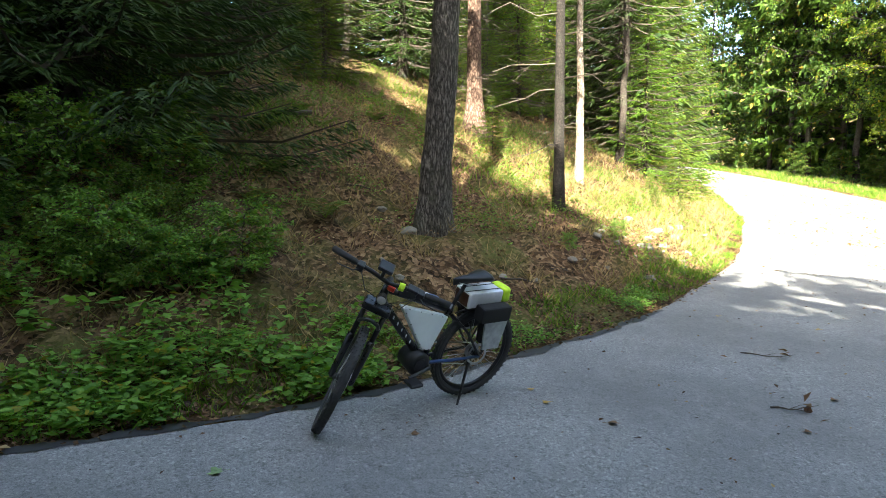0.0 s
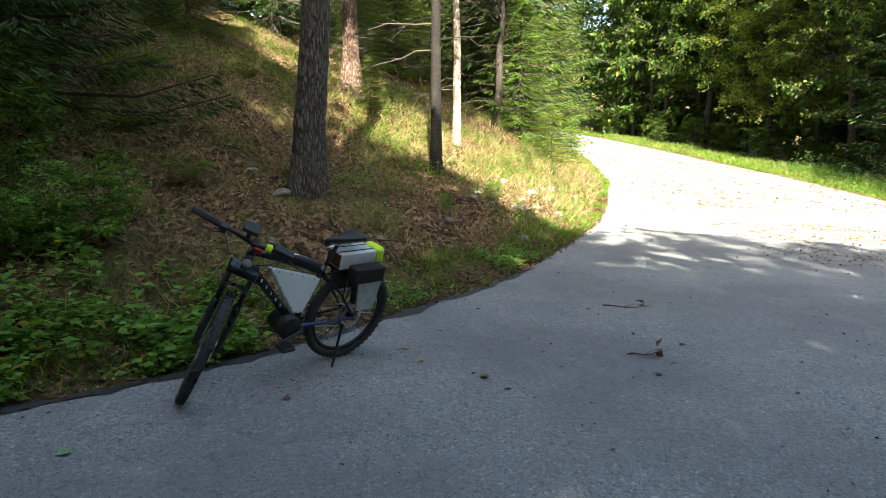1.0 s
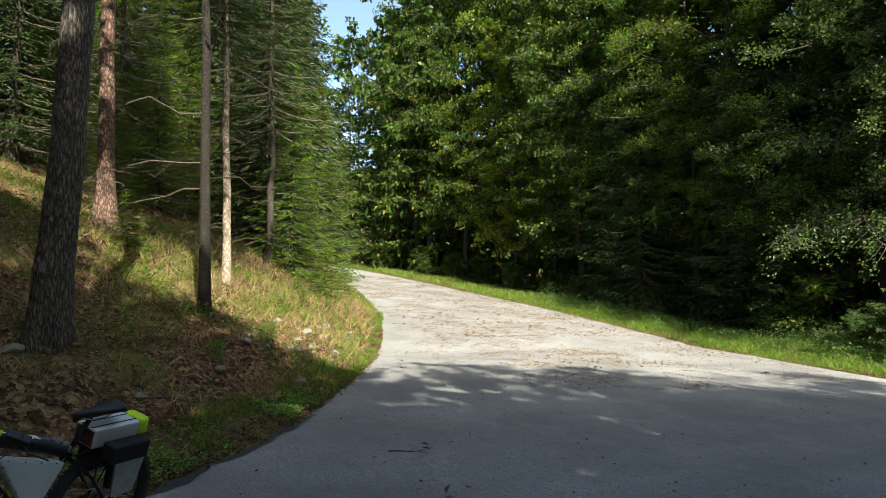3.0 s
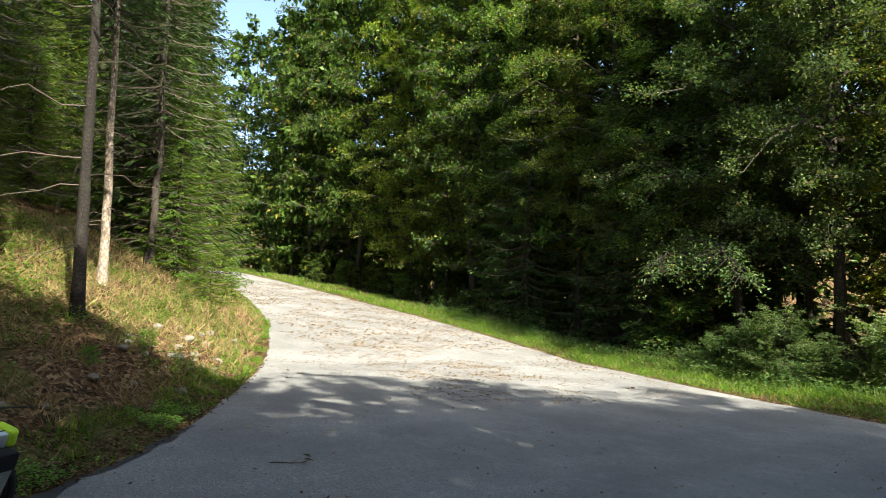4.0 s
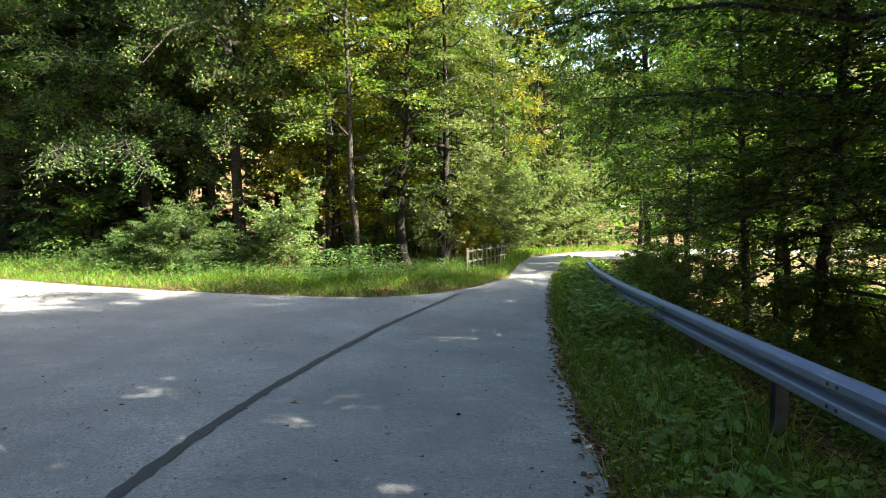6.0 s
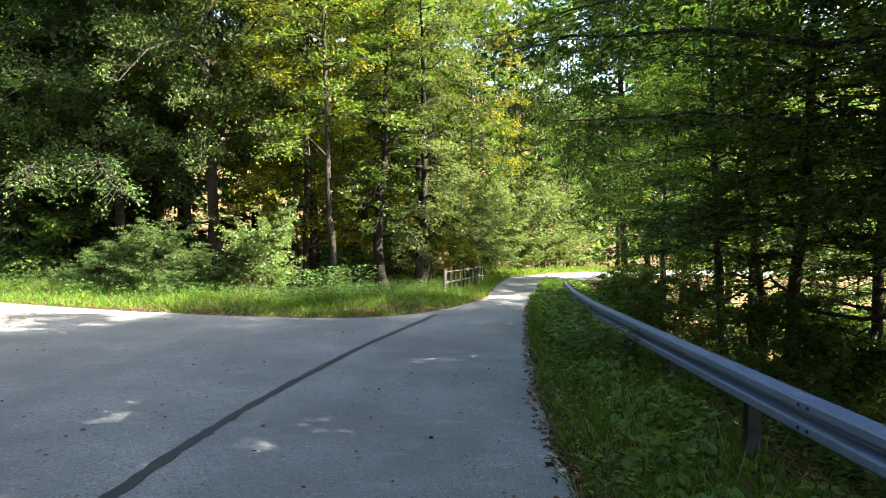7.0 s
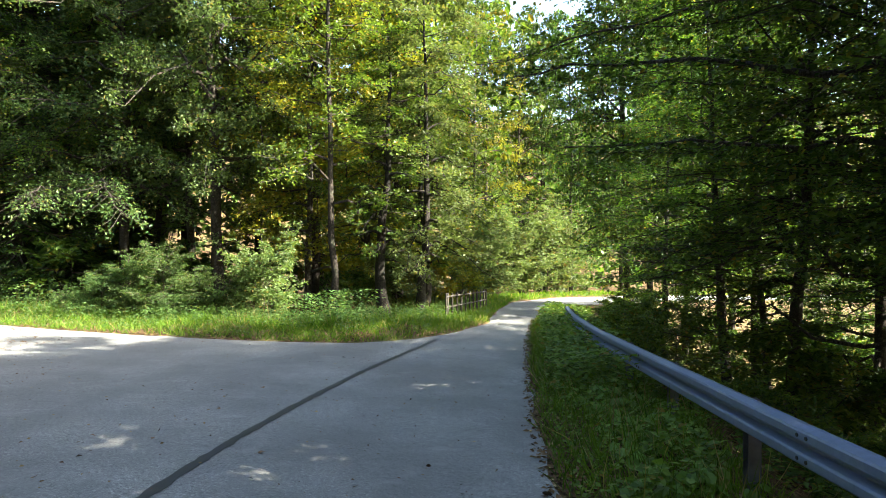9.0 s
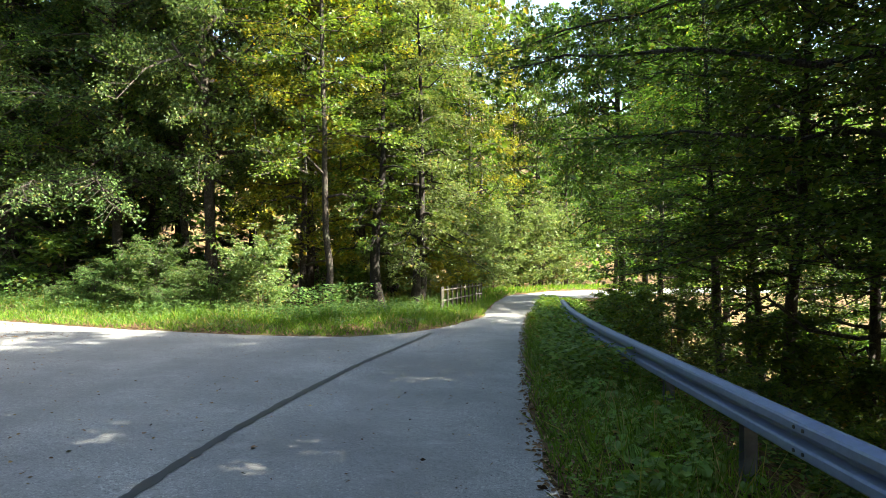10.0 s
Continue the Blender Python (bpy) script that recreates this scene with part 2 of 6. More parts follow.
class Geo:
    """Collects vertices and faces for one mesh."""

    def __init__(self):
        self.v, self.f, self.n = [], [], 0

    def add(self, v, f):
        v = np.asarray(v, float).reshape(-1, 3)
        self.v.append(v)
        self.f.append((np.asarray(f, int) + self.n))
        self.n += len(v)
        return self

    def tube(self, pts, radii, sides=6, rough=0.0, cap=False):
        pts, radii = np.asarray(pts, float), np.asarray(radii, float)
        t = np.gradient(pts, axis=0)
        t /= np.linalg.norm(t, axis=1)[:, None] + 1e-9
        ref = np.array([1.0, 0, 0]) if abs(t[0][0]) < 0.8 else np.array([0, 1.0, 0])
        a = np.cross(t, ref)
        a /= np.linalg.norm(a, axis=1)[:, None] + 1e-9
        b = np.cross(t, a)
        ang = np.arange(sides) * 2 * np.pi / sides
        r = radii[:, None] * (1 + rough * rng.normal(size=(len(pts), sides)))
        ring = pts[:, None] + r[..., None] * (np.cos(ang)[None, :, None] * a[:, None] + np.sin(ang)[None, :, None] * b[:, None])
        k = np.arange(len(pts) - 1)[:, None] * sides
        j = np.arange(sides)[None]
        q = np.stack([k + j, k + (j + 1) % sides, k + sides + (j + 1) % sides, k + sides + j], -1).reshape(-1, 4)
        self.add(ring, q)
        return self

    def leaves(self, p, d, nrm, length, width, fold=0.12):
        p, d, nrm = (np.asarray(q, float) for q in (p, d, nrm))
        n = len(p)
        if not n:
            return self
        d = d / (np.linalg.norm(d, axis=1)[:, None] + 1e-9)
        s = np.cross(d, nrm)
        s /= np.linalg.norm(s, axis=1)[:, None] + 1e-9
        nn = np.cross(s, d)
        length = np.broadcast_to(length, n)[:, None]
        width = np.broadcast_to(width, n)[:, None]
        mid = p + d * length * 0.45 + nn * length * fold
        v = np.stack([p, mid + s * width / 2, p + d * length, mid - s * width / 2], 1)
        self.add(v, np.arange(4 * n).reshape(n, 4))
        return self

    def mesh(self, name, mat, smooth=False):
        me = bpy.data.meshes.new(name)
        v = np.concatenate(self.v) if self.v else np.zeros((0, 3))
        f = [row for block in self.f for row in block.tolist()]
        me.from_pydata(v.tolist(), [], f)
        me.materials.append(mat)
        if smooth:
            me.polygons.foreach_set("use_smooth", [True] * len(me.polygons))
        me.update()
        return me


def part(name, data, mat, parent, label="", smooth=False):
    """Links a Geo or a bmesh as one mesh object under a thing or a part."""
    if isinstance(data, Geo):
        me = data.mesh(name, mat, smooth)
    else:
        me = bpy.data.meshes.new(name)
        data.to_mesh(me)
        data.free()
        me.materials.append(mat)
        if smooth:
            me.polygons.foreach_set("use_smooth", [True] * len(me.polygons))
    ob = new(name, me)
    ob.parent = parent
    return tagged(ob, label) if label else ob


def unit(a):
    return a / (np.linalg.norm(a, axis=-1, keepdims=True) + 1e-9)

# ---------------------------------------------------------------- lie of the land
BANK_EDGE = [(-0.6, -40), (-1.2, -14), (-2.3, -6), (-3.0, -3.7), (-3.62, -2.2), (-4.1, -1.5), (-4.7, -0.6), (-5.78, 0.4), (-6.9, 1.47), (-8.1, 2.38), (-10.4, 3.85),
             (-13.9, 5.8), (-16.5, 7.1), (-21.8, 9.6), (-29.9, 12.2), (-38.6, 14.6), (-46, 15.8), (-54, 15.4), (-62, 12), (-72, 4), (-84, -8)]
GRASS_EDGE = [(-90, -4), (-78, 9), (-67, 17.6), (-57, 21.6), (-47, 21.8), (-36, 20.8), (-26, 19.8), (-20.2, 18.9), (-15.4, 17.75), (-12.3, 16.5), (-9.6, 15.5), (-7.65, 14.7), (-5.1, 14.05), (-2.84, 13.65),
              (-1.65, 13.9), (-0.7, 15.0), (0.26, 16.7), (1.19, 19.8), (1.95, 26), (3.3, 33.5), (6.5, 40), (14, 47), (40, 60)]
RAIL_EDGE = [(42, 55), (17, 42.5), (10, 36.5), (6, 31.5), (3.96, 26.6), (2.55, 19.8), (1.9, 15.25), (1.42, 11.4), (1.11, 8.6), (0.96, 7.2), (0.88, 6.2), (0.84, 5.3),
             (0.78, 4.4), (0.72, 3.6), (0.6, 2), (0.45, 0), (0.35, -4), (0.6, -14), (2.2, -40)]


def resample(line, step):
    line = np.array(line, float)
    s = np.r_[0, np.cumsum(np.linalg.norm(np.diff(line, axis=0), axis=1))]
    u = np.linspace(0, s[-1], max(2, int(s[-1] / step)))
    # a smooth curve through the points
    out = np.stack([np.interp(u, s, line[:, k]) for k in (0, 1)], 1)
    w = max(1, int(0.8 / step))
    pad = np.concatenate([np.repeat(out[:1], w, 0), out, np.repeat(out[-1:], w, 0)])
    ker = np.ones(2 * w + 1) / (2 * w + 1)
    out = np.stack([np.convolve(pad[:, k], ker, "valid") for k in (0, 1)], 1)
    return out


E_BANK, E_GRASS, E_RAIL = (resample(l, 0.25) for l in (BANK_EDGE, GRASS_EDGE, RAIL_EDGE))


def off_line(p, line):
    """Distance to a line of points, and the side: plus on its left."""
    p = np.asarray(p, float).reshape(-1, 2)
    a, b = line[:-1], line[1:]
    ab = b - a
    best, side = np.full(len(p), 1e9), np.zeros(len(p))
    l2 = (ab ** 2).sum(1)
    for i in range(0, len(p), 2000):
        q = p[i:i + 2000, None]
        t = np.clip(((q - a) * ab).sum(-1) / l2, 0, 1)
        d = np.linalg.norm(q - a - t[..., None] * ab, axis=-1)
        k = d.argmin(1)
        r = np.arange(len(k))
        best[i:i + 2000] = d[r, k]
        qa = (q - a)[r, k]
        side[i:i + 2000] = np.sign(ab[k, 0] * qa[:, 1] - ab[k, 1] * qa[:, 0])
    return best, side


def base_height(x, y):
    """The road's own surface, carried on to all sides."""
    z = -0.0224 * np.clip(x, -70, 30) - 0.0442 * np.clip(y, -25, 60)
    z = z + 0.08 * np.clip(-15 - x, 0, 60) * np.clip((y + 20) / 25, 0, 1)
    return z


def soft_noise(x, y, scale, seed=0.0):
    return np.sin(x * scale + 1.3 * np.sin(y * scale * 0.7 + seed)) * np.cos(y * scale * 1.1 + 1.7 * np.sin(x * scale * 0.6 + seed * 2))


def land(x, y):
    """Height of the ground, and how far outside the road a point lies (minus within)."""
    x, y = np.asarray(x, float).ravel(), np.asarray(y, float).ravel()
    p = np.stack([x, y], 1)
    db, sb = off_line(p, E_BANK[::4])
    dg, sg = off_line(p, E_GRASS[::4])
    dr, sr = off_line(p, E_RAIL[::4])
    # every line runs with the road on its right
    ob, og, orr = np.where(sb > 0, db, -db), np.where(sg > 0, dg, -dg), np.where(sr > 0, dr, -dr)
    z = base_height(x, y)
    d = np.maximum(np.maximum(ob, og), orr)
    lump = 0.05 * soft_noise(x, y, 2.3) + 0.03 * soft_noise(x, y, 5.1, 2.0) + 0.10 * soft_noise(x, y, 0.8, 1.0)
    bank = np.interp(ob, [0, 0.45, 0.9, 1.5, 3.0, 6.0, 14, 40, 90], [0.0, 0.05, 0.24, 0.58, 1.05, 2.45, 5.6, 14, 24])
    verge = np.interp(og, [0, 1.0, 3.5, 6, 12, 40, 100, 200], [0.0, 0.10, 0.05, -0.35, -0.6, 1.5, 20, 55])
    slope = np.interp(orr, [0, 1.3, 2.0, 6, 12, 30, 60, 160], [0.0, -0.05, -0.25, -1.9, -2.6, -1.8, 7.0, 48])
    out = np.where(ob >= d - 1e-9, bank, np.where(og >= d - 1e-9, verge, slope))
    # far off, the sides blend; the bank is rougher than the rest
    lump = lump + np.where(ob >= d - 1e-9, 0.065 * soft_noise(x, y, 7.3, 4.0) + 0.045 * soft_noise(x, y, 13.7, 5.0), 0.0) * np.clip((ob - 0.4) / 0.6, 0, 1) * np.clip((14 - ob) / 6, 0, 1)
    z = z + np.where(d > 0, out + lump * np.clip(d - 0.1, 0, 1), 0.0)
    return z, d, ob, og, orr


def ground_z(x, y):
    return land(x, y)[0]


def gz(x, y):
    return float(land([x], [y])[0][0])


def grade(*runs):
    return np.unique(np.concatenate([np.arange(a, b, s) for a, b, s in runs] + [[runs[-1][1]]]))


gx = grade((-220, -70, 8), (-70, -30, 1.5), (-30, -18, 0.5), (-18, -4, 0.15), (-4, 5, 0.28), (5, 20, 0.8), (20, 60, 3), (60, 220, 10))
gy = grade((-160, -30, 8), (-30, -8, 1.0), (-8, -4, 0.28), (-4, 6, 0.15), (6, 16, 0.28), (16, 30, 0.5), (30, 60, 1.5), (60, 240, 10))
XX, YY = np.meshgrid(gx, gy, indexing="ij")
zz, dd, _, _, _ = land(XX, YY)
zz = np.where(dd < -0.02, zz - np.clip(-dd * 0.4, 0.02, 0.10), zz - 0.012)
nx, ny = len(gx), len(gy)
k = (np.arange(nx - 1)[:, None] * ny + np.arange(ny - 1)[None])
quads = np.stack([k, k + ny, k + ny + 1, k + 1], -1).reshape(-1, 4)
ground = new("ground", Geo().add(np.stack([XX.ravel(), YY.ravel(), zz], 1), quads).mesh("ground", M_SOIL, True))
tagged(ground, "brown forest floor with litter, moss and a cut road bank", "ground", kind="structure")

# ---------------------------------------------------------------- asphalt
from mathutils.geometry import delaunay_2d_cdt


def ragged(line, amount):
    n = len(line)
    t = unit(np.gradient(line, axis=0))
    nrm = np.stack([-t[:, 1], t[:, 0]], 1)
    w = rng.normal(size=n)
    w = np.convolve(w, [0.25, 0.5, 0.25], "same") * amount
    w += 0.6 * amount * np.sin(np.arange(n) * 0.31) + 0.5 * amount * np.sin(np.arange(n) * 0.113)
    return line + nrm * w[:, None]


rim = np.concatenate([ragged(E_BANK, 0.035)[:-1], ragged(E_GRASS, 0.05)[:-1], ragged(E_RAIL, 0.035)[:-1]])
ix, iy = np.meshgrid(np.arange(-60, 20, 0.8), np.arange(-38, 50, 0.8), indexing="ij")
inside = land(ix, iy)[1] < -0.25
inner = np.stack([ix.ravel()[inside], iy.ravel()[inside]], 1)
nr = len(rim)
pts2 = [Vector(p) for p in np.concatenate([rim, inner]).tolist()]
cv, ce, cf, *_ = delaunay_2d_cdt(pts2, [(i, (i + 1) % nr) for i in range(nr)], [list(range(nr))], 1, 1e-5)
cv = np.array([(v.x, v.y) for v in cv])
cz = base_height(cv[:, 0], cv[:, 1]) + 0.008
road_geo = Geo()
road_geo.add(np.c_[cv, cz], np.array([f for f in cf if len(f) == 3]))
rz = base_height(rim[:, 0], rim[:, 1]) + 0.008
skirt = np.concatenate([np.c_[rim, rz], np.c_[rim, rz - 0.09]])
i0 = np.arange(nr)
i1 = (i0 + 1) % nr
road_geo.add(skirt, np.stack([i1, i0, i0 + nr, i1 + nr], 1))
road = new("road", road_geo.mesh("road", M_ASPHALT))
tagged(road, "grey worn asphalt road fork with a ragged broken edge", "road", kind="structure")


def ribbon(name, line, width, mat, lift, label, rough=0.2):
    line = resample(line, 0.12)
    t = unit(np.gradient(line, axis=0))
    nrm = np.stack([-t[:, 1], t[:, 0]], 1)
    n = len(line)
    wa, wb = (width / 2 * (1 + rough * rng.normal(size=(n, 1))) for _ in range(2))
    a, b = line + nrm * wa, line - nrm * wb
    z = base_height(line[:, 0], line[:, 1]) + lift
    g = Geo().add(np.concatenate([np.c_[a, z], np.c_[b, z]]), np.stack([np.arange(n - 1), np.arange(n - 1) + n, np.arange(1, n) + n, np.arange(1, n)], 1))
    return tagged(new(name, g.mesh(name, mat)), label, "road", kind="structure")


SEAM = [(-1.9, -16), (-2.1, -4), (-2.13, 0), (-2.13, 3.4), (-2.12, 4.4), (-2.08, 5.05), (-2.01, 5.75), (-1.9, 6.7), (-1.66, 8.2), (-1.32, 10.2), (-0.64, 13.2), (-0.45, 14.0), (-0.28, 15.0)]
ribbon("road_seam", SEAM, 0.105, M_TAR, 0.013, "dark bitumen joint between two lanes of asphalt", 0.18)
bank_rim = np.array([p for p in E_BANK if -8.5 < p[0] and p[1] > -8])
bt = unit(np.gradient(bank_rim, axis=0))
ribbon("road_edge_strip", (bank_rim + np.stack([bt[:, 1], -bt[:, 0]], 1) * 0.03).tolist(), 0.09, M_TAR, 0.012, "dark broken bitumen strip along the asphalt edge", 0.5)

# ---------------------------------------------------------------- trees


def wander(n, amount):
    w = np.cumsum(rng.normal(size=(n, 2)) * amount, axis=0)
    return w - w[0]


def trunk_geo(h, r, sides=14, rings=24, flare=0.5, lean=(0, 0), wob=0.03, top=0.06, sink=0.5, ridges=0.04):
    """A trunk with a root flare, slight bends and an uneven girth."""
    u = np.linspace(0, 1, rings) ** 1.35
    z = u * (h + sink) - sink
    w = wander(rings, wob * h / rings)
    pts = np.c_[w + np.outer(np.maximum(z, 0), lean), z]
    zz = np.maximum(z, 0)
    rad = (r * (1 - u) + r * top * u) * (1 + flare * np.exp(-zz / (r * 2.2)))
    g = Geo()
    ang = np.arange(sides) * 2 * np.pi / sides
    ph = rng.uniform(0, 6.28, 3)
    lobes = 1 + flare * 0.35 * np.exp(-zz / (r * 1.8))[:, None] * np.sin(ang[None] * 5 + ph[0]) + ridges * np.sin(ang[None] * 3 + ph[1] + 0.4 * zz[:, None]) + 0.02 * rng.normal(size=(rings, sides))
    ring = pts[:, None] + np.stack([np.cos(ang)[None] * rad[:, None] * lobes, np.sin(ang)[None] * rad[:, None] * lobes, np.zeros((rings, sides))], -1)
    kk = np.arange(rings - 1)[:, None] * sides
    j = np.arange(sides)[None]
    g.add(ring, np.stack([kk + j, kk + (j + 1) % sides, kk + sides + (j + 1) % sides, kk + sides + j], -1).reshape(-1, 4))
    return g, pts, z


def along(pts, z, height):
    return np.array([np.interp(height, z, pts[:, 0]), np.interp(height, z, pts[:, 1]), height])


def spray(crown, twigs, start, way, length, n, leaf, flat=0.35, width=0.62, twig_r=0.006, hang=0.0):
    """A leafy side branch: a twig with its leaves spread in a shallow fan."""
    way = unit(np.asarray(way, float))
    end = start + way * length
    end[2] -= hang * length
    if twigs is not None:
        twigs.tube([start, (start + end) / 2 + rng.normal(size=3) * 0.03 * length, end], [twig_r, twig_r * 0.7, twig_r * 0.25], 3)
    s = rng.uniform(0.05, 1.08, n) ** 0.8
    side = unit(np.cross(way, [0, 0, 1.0]))
    o = rng.normal(size=n) * length * 0.27 * (1.1 - 0.55 * s)
    p = start + (end - start) * s[:, None] + side * o[:, None] + np.array([0, 0, 1.0]) * (rng.normal(size=n) * length * flat * 0.3)[:, None]
    d = way * 0.6 + side * np.sign(o)[:, None] * 0.8 + rng.normal(size=(n, 3)) * 0.45
    d[:, 2] -= 0.25
    nrm = np.array([0, 0, 1.0]) + rng.normal(size=(n, 3)) * 0.42
    size = leaf * rng.uniform(0.65, 1.25, n)
    crown.leaves(p, d, nrm, size, size * width)


def broadleaf(name, h, spread, h0, limbs, subs, n_leaf, leaf, r, leaf_mat, bark, label, category="tree", rise=0.35, droop=0.25, lean=(0, 0), round_top=0.7, sides=10, rings=16, wob=0.07):
    """A broad-leaved tree or shrub: trunk, limbs, and a crown of single leaves in sprays."""
    root = new(name)
    g, pts, z = trunk_geo(h * 0.96, r, sides, rings, 0.45, lean, wob)
    crown, br = Geo(), Geo()
    for i in range(limbs):
        u = (i + rng.uniform(0.1, 0.9)) / limbs
        zh = h0 + (h * 0.95 - h0) * u
        reach = spread * (0.35 + 0.65 * math.sin(math.pi * min(1, 0.22 + 0.78 * u)) ** round_top) * rng.uniform(0.65, 1.2)
        yaw = i * 2.39996 + rng.normal() * 0.5
        w = np.array([math.cos(yaw), math.sin(yaw)])
        t = np.linspace(0, 1, 6)
        up = rise * (0.5 + u) * rng.uniform(0.6, 1.3)
        start = along(pts, z, zh)
        path = start + np.c_[np.outer(t * reach, w), reach * (up * t - droop * t ** 2.2)]
        path[1:] += rng.normal(size=(5, 3)) * 0.05 * reach
        lr = max(0.010, r * 0.34 * (1 - 0.75 * u))
        br.tube(path, lr * (1 - 0.85 * t), 5 if lr > 0.03 else 3)
        for s in np.linspace(0.22, 1.0, subs):
            q = np.array([np.interp(s, t, path[:, c]) for c in range(3)])
            side = rng.choice([-1, 1])
            a = yaw + side * rng.uniform(0.35, 1.15) * (1.0 if s < 0.97 else 0.2)
            length = (0.18 + 0.30 * reach * (1.15 - 0.6 * s)) * rng.uniform(0.7, 1.25)
            spray(crown, br, q, [math.cos(a), math.sin(a), rng.uniform(-0.1, 0.35)], length, n_leaf, leaf * (1.8 - 0.95 * s), twig_r=0.007 * (1 + h / 12), hang=droop * 0.5)
    part("trunk", g, bark, root, smooth=True)
    tagged(part("branchwork", br, M_TWIG if r < 0.05 else bark, root), kind="stuff")
    part("crown", crown, leaf_mat, root)
    return tagged(root, label, category)


def spruce(name, h, spread, h0, whorls, per, needles, r, label, bark=None, droop=0.45, dead=0, mat=None, needle=0.22, slender=0.26, flare=0.4, wob=0.05):
    """A spruce: straight trunk, drooping whorls with hanging twigs of needles, dead lower branches."""
    root = new(name)
    g, pts, z = trunk_geo(h, r, 14, 22, flare, (0, 0), wob)
    crown, br = Geo(), Geo()
    for i in range(whorls):
        u = (i + rng.uniform(0, 0.6)) / whorls
        zh = h0 + (h * 0.985 - h0) * u
        reach0 = spread * (1 - u) ** 0.85 + 0.12
        for j in range(per):
            yaw = (j + 0.5 * (i % 2)) * 2 * math.pi / per + rng.normal() * 0.28
            reach = reach0 * rng.uniform(0.7, 1.15)
            w = np.array([math.cos(yaw), math.sin(yaw)])
            t = np.linspace(0, 1, 5)
            start = along(pts, z, zh)
            path = start + np.c_[np.outer(t * reach, w), reach * (-droop * t + (droop * 0.75) * t ** 2.4) + rng.normal() * 0.05]
            br.tube(path, np.maximum(0.004, 0.012 * reach * (1 - 0.9 * t) + 0.004), 3)
            n = max(6, int(needles * (0.35 + reach / spread)))
            s = rng.uniform(0.12, 1.02, n)
            q = np.stack([np.interp(s, t, path[:, c]) for c in range(3)], 1)
            lat = np.array([-w[1], w[0], 0])
            sg = rng.choice([-1, 1], n)
            o = rng.uniform(0, 1, n) ** 1.4 * 0.30 * reach * (1.15 - 0.8 * s)
            p = q + lat * (sg * o)[:, None]
            p[:, 2] -= o * 0.35 + rng.uniform(0, 0.06, n)
            d = np.outer(np.ones(n), [w[0], w[1], -0.25]) * 0.8 + lat * (sg * 0.7)[:, None] + rng.normal(size=(n, 3)) * 0.25
            d[:, 2] -= 0.25
            nrm = np.array([0, 0, 1.0]) + rng.normal(size=(n, 3)) * 0.55
            ln = needle * rng.uniform(0.6, 1.3, n)
            crown.leaves(p, d, nrm, ln, ln * slender, 0.05)
    for i in range(dead):
        zh = rng.uniform(0.9, max(1.2, h0 + 1.5))
        yaw = rng.uniform(0, 6.28)
        ln = rng.uniform(0.5, 1.9)
        w = np.array([math.cos(yaw), math.sin(yaw)])
        t = np.linspace(0, 1, 5)
        path = along(pts, z, zh) + np.c_[np.outer(t * ln, w), ln * (0.12 * t - 0.35 * t ** 2)] + np.r_[np.zeros((1, 3)), rng.normal(size=(4, 3)) * 0.04 * ln]
        br.tube(path, 0.011 * (1 - 0.85 * t) + 0.002, 3)
        for s in rng.uniform(0.3, 1, 5):
            q = np.array([np.interp(s, t, path[:, c]) for c in range(3)])
            e = q + np.r_[w * 0.2, 0] * rng.uniform(0.3, 1) + rng.normal(size=3) * 0.16
            br.tube([q, e], [0.004, 0.0015], 3)
    part("trunk", g, bark or M_BARK, root, smooth=True)
    tagged(part("branchwork", br, M_TWIG, root), kind="stuff")
    part("crown", crown, mat or M_SPRUCE, root)
    return tagged(root, label, "tree")


def stand(x, y, turn=0.0, size=1.0, tall=1.0, sink=0.0):
    return pose(x, y, gz(x, y) - sink, 0, 0, turn) @ Matrix.Diagonal((size, size, size * tall, 1))


def plant(proto, spots, group, tall=1.0):
    """The first spot takes the thing itself, the others copies."""
    for i, (x, y, turn, size) in enumerate(spots):
        m = stand(x, y, turn, size, tall)
        if i == 0:
            proto.matrix_basis = m
        else:
            copy_thing(proto, m)
        if group:
            proto["group"] = group


# the wood beyond the grass verge
edge_a = broadleaf("beech_tree", 15, 4.2, 3.4, 50, 9, 86, 0.092, 0.17, M_BEECH, M_BARK, "beech tree with dense green leaves down to the verge")
edge_b = broadleaf("beech_tree", 17, 3.8, 4.0, 54, 8, 90, 0.092, 0.20, M_BEECH, M_BARK, "tall beech tree with dense green leaves at the wood's edge")
maple = broadleaf("maple_tree", 14.5, 4.4, 3.6, 46, 9, 96, 0.105, 0.22, M_MAPLE, M_BARK, "sycamore maple with large leaves and low drooping boughs", droop=0.42)
slim = broadleaf("ash_tree", 16, 3.0, 3.2, 40, 7, 52, 0.095, 0.12, M_BEECH, M_BARK, "slender forest tree with a bare lower trunk and green crown")
gold = broadleaf("hornbeam_tree", 15, 3.3, 1.5, 46, 8, 70, 0.105, 0.14, M_YELLOW, M_BARK, "forest tree with leaves turning yellow in autumn")
willow = broadleaf("willow_tree", 11, 2.6, 1.2, 44, 8, 86, 0.085, 0.16, M_WILLOW, M_SHADEBARK, "grey-green willow overgrown with creepers beside the road", droop=0.6)
fir = spruce("spruce_tree", 17, 3.0, 0.6, 42, 8, 76, 0.20, "dark green spruce with branches down to the ground", needle=0.20, slender=0.26)
pole = spruce("spruce_tree", 18, 2.3, 5.0, 36, 7, 60, 0.14, "spruce with a bare trunk, dead lower twigs and green crown", dead=34, needle=0.15, slender=0.22)

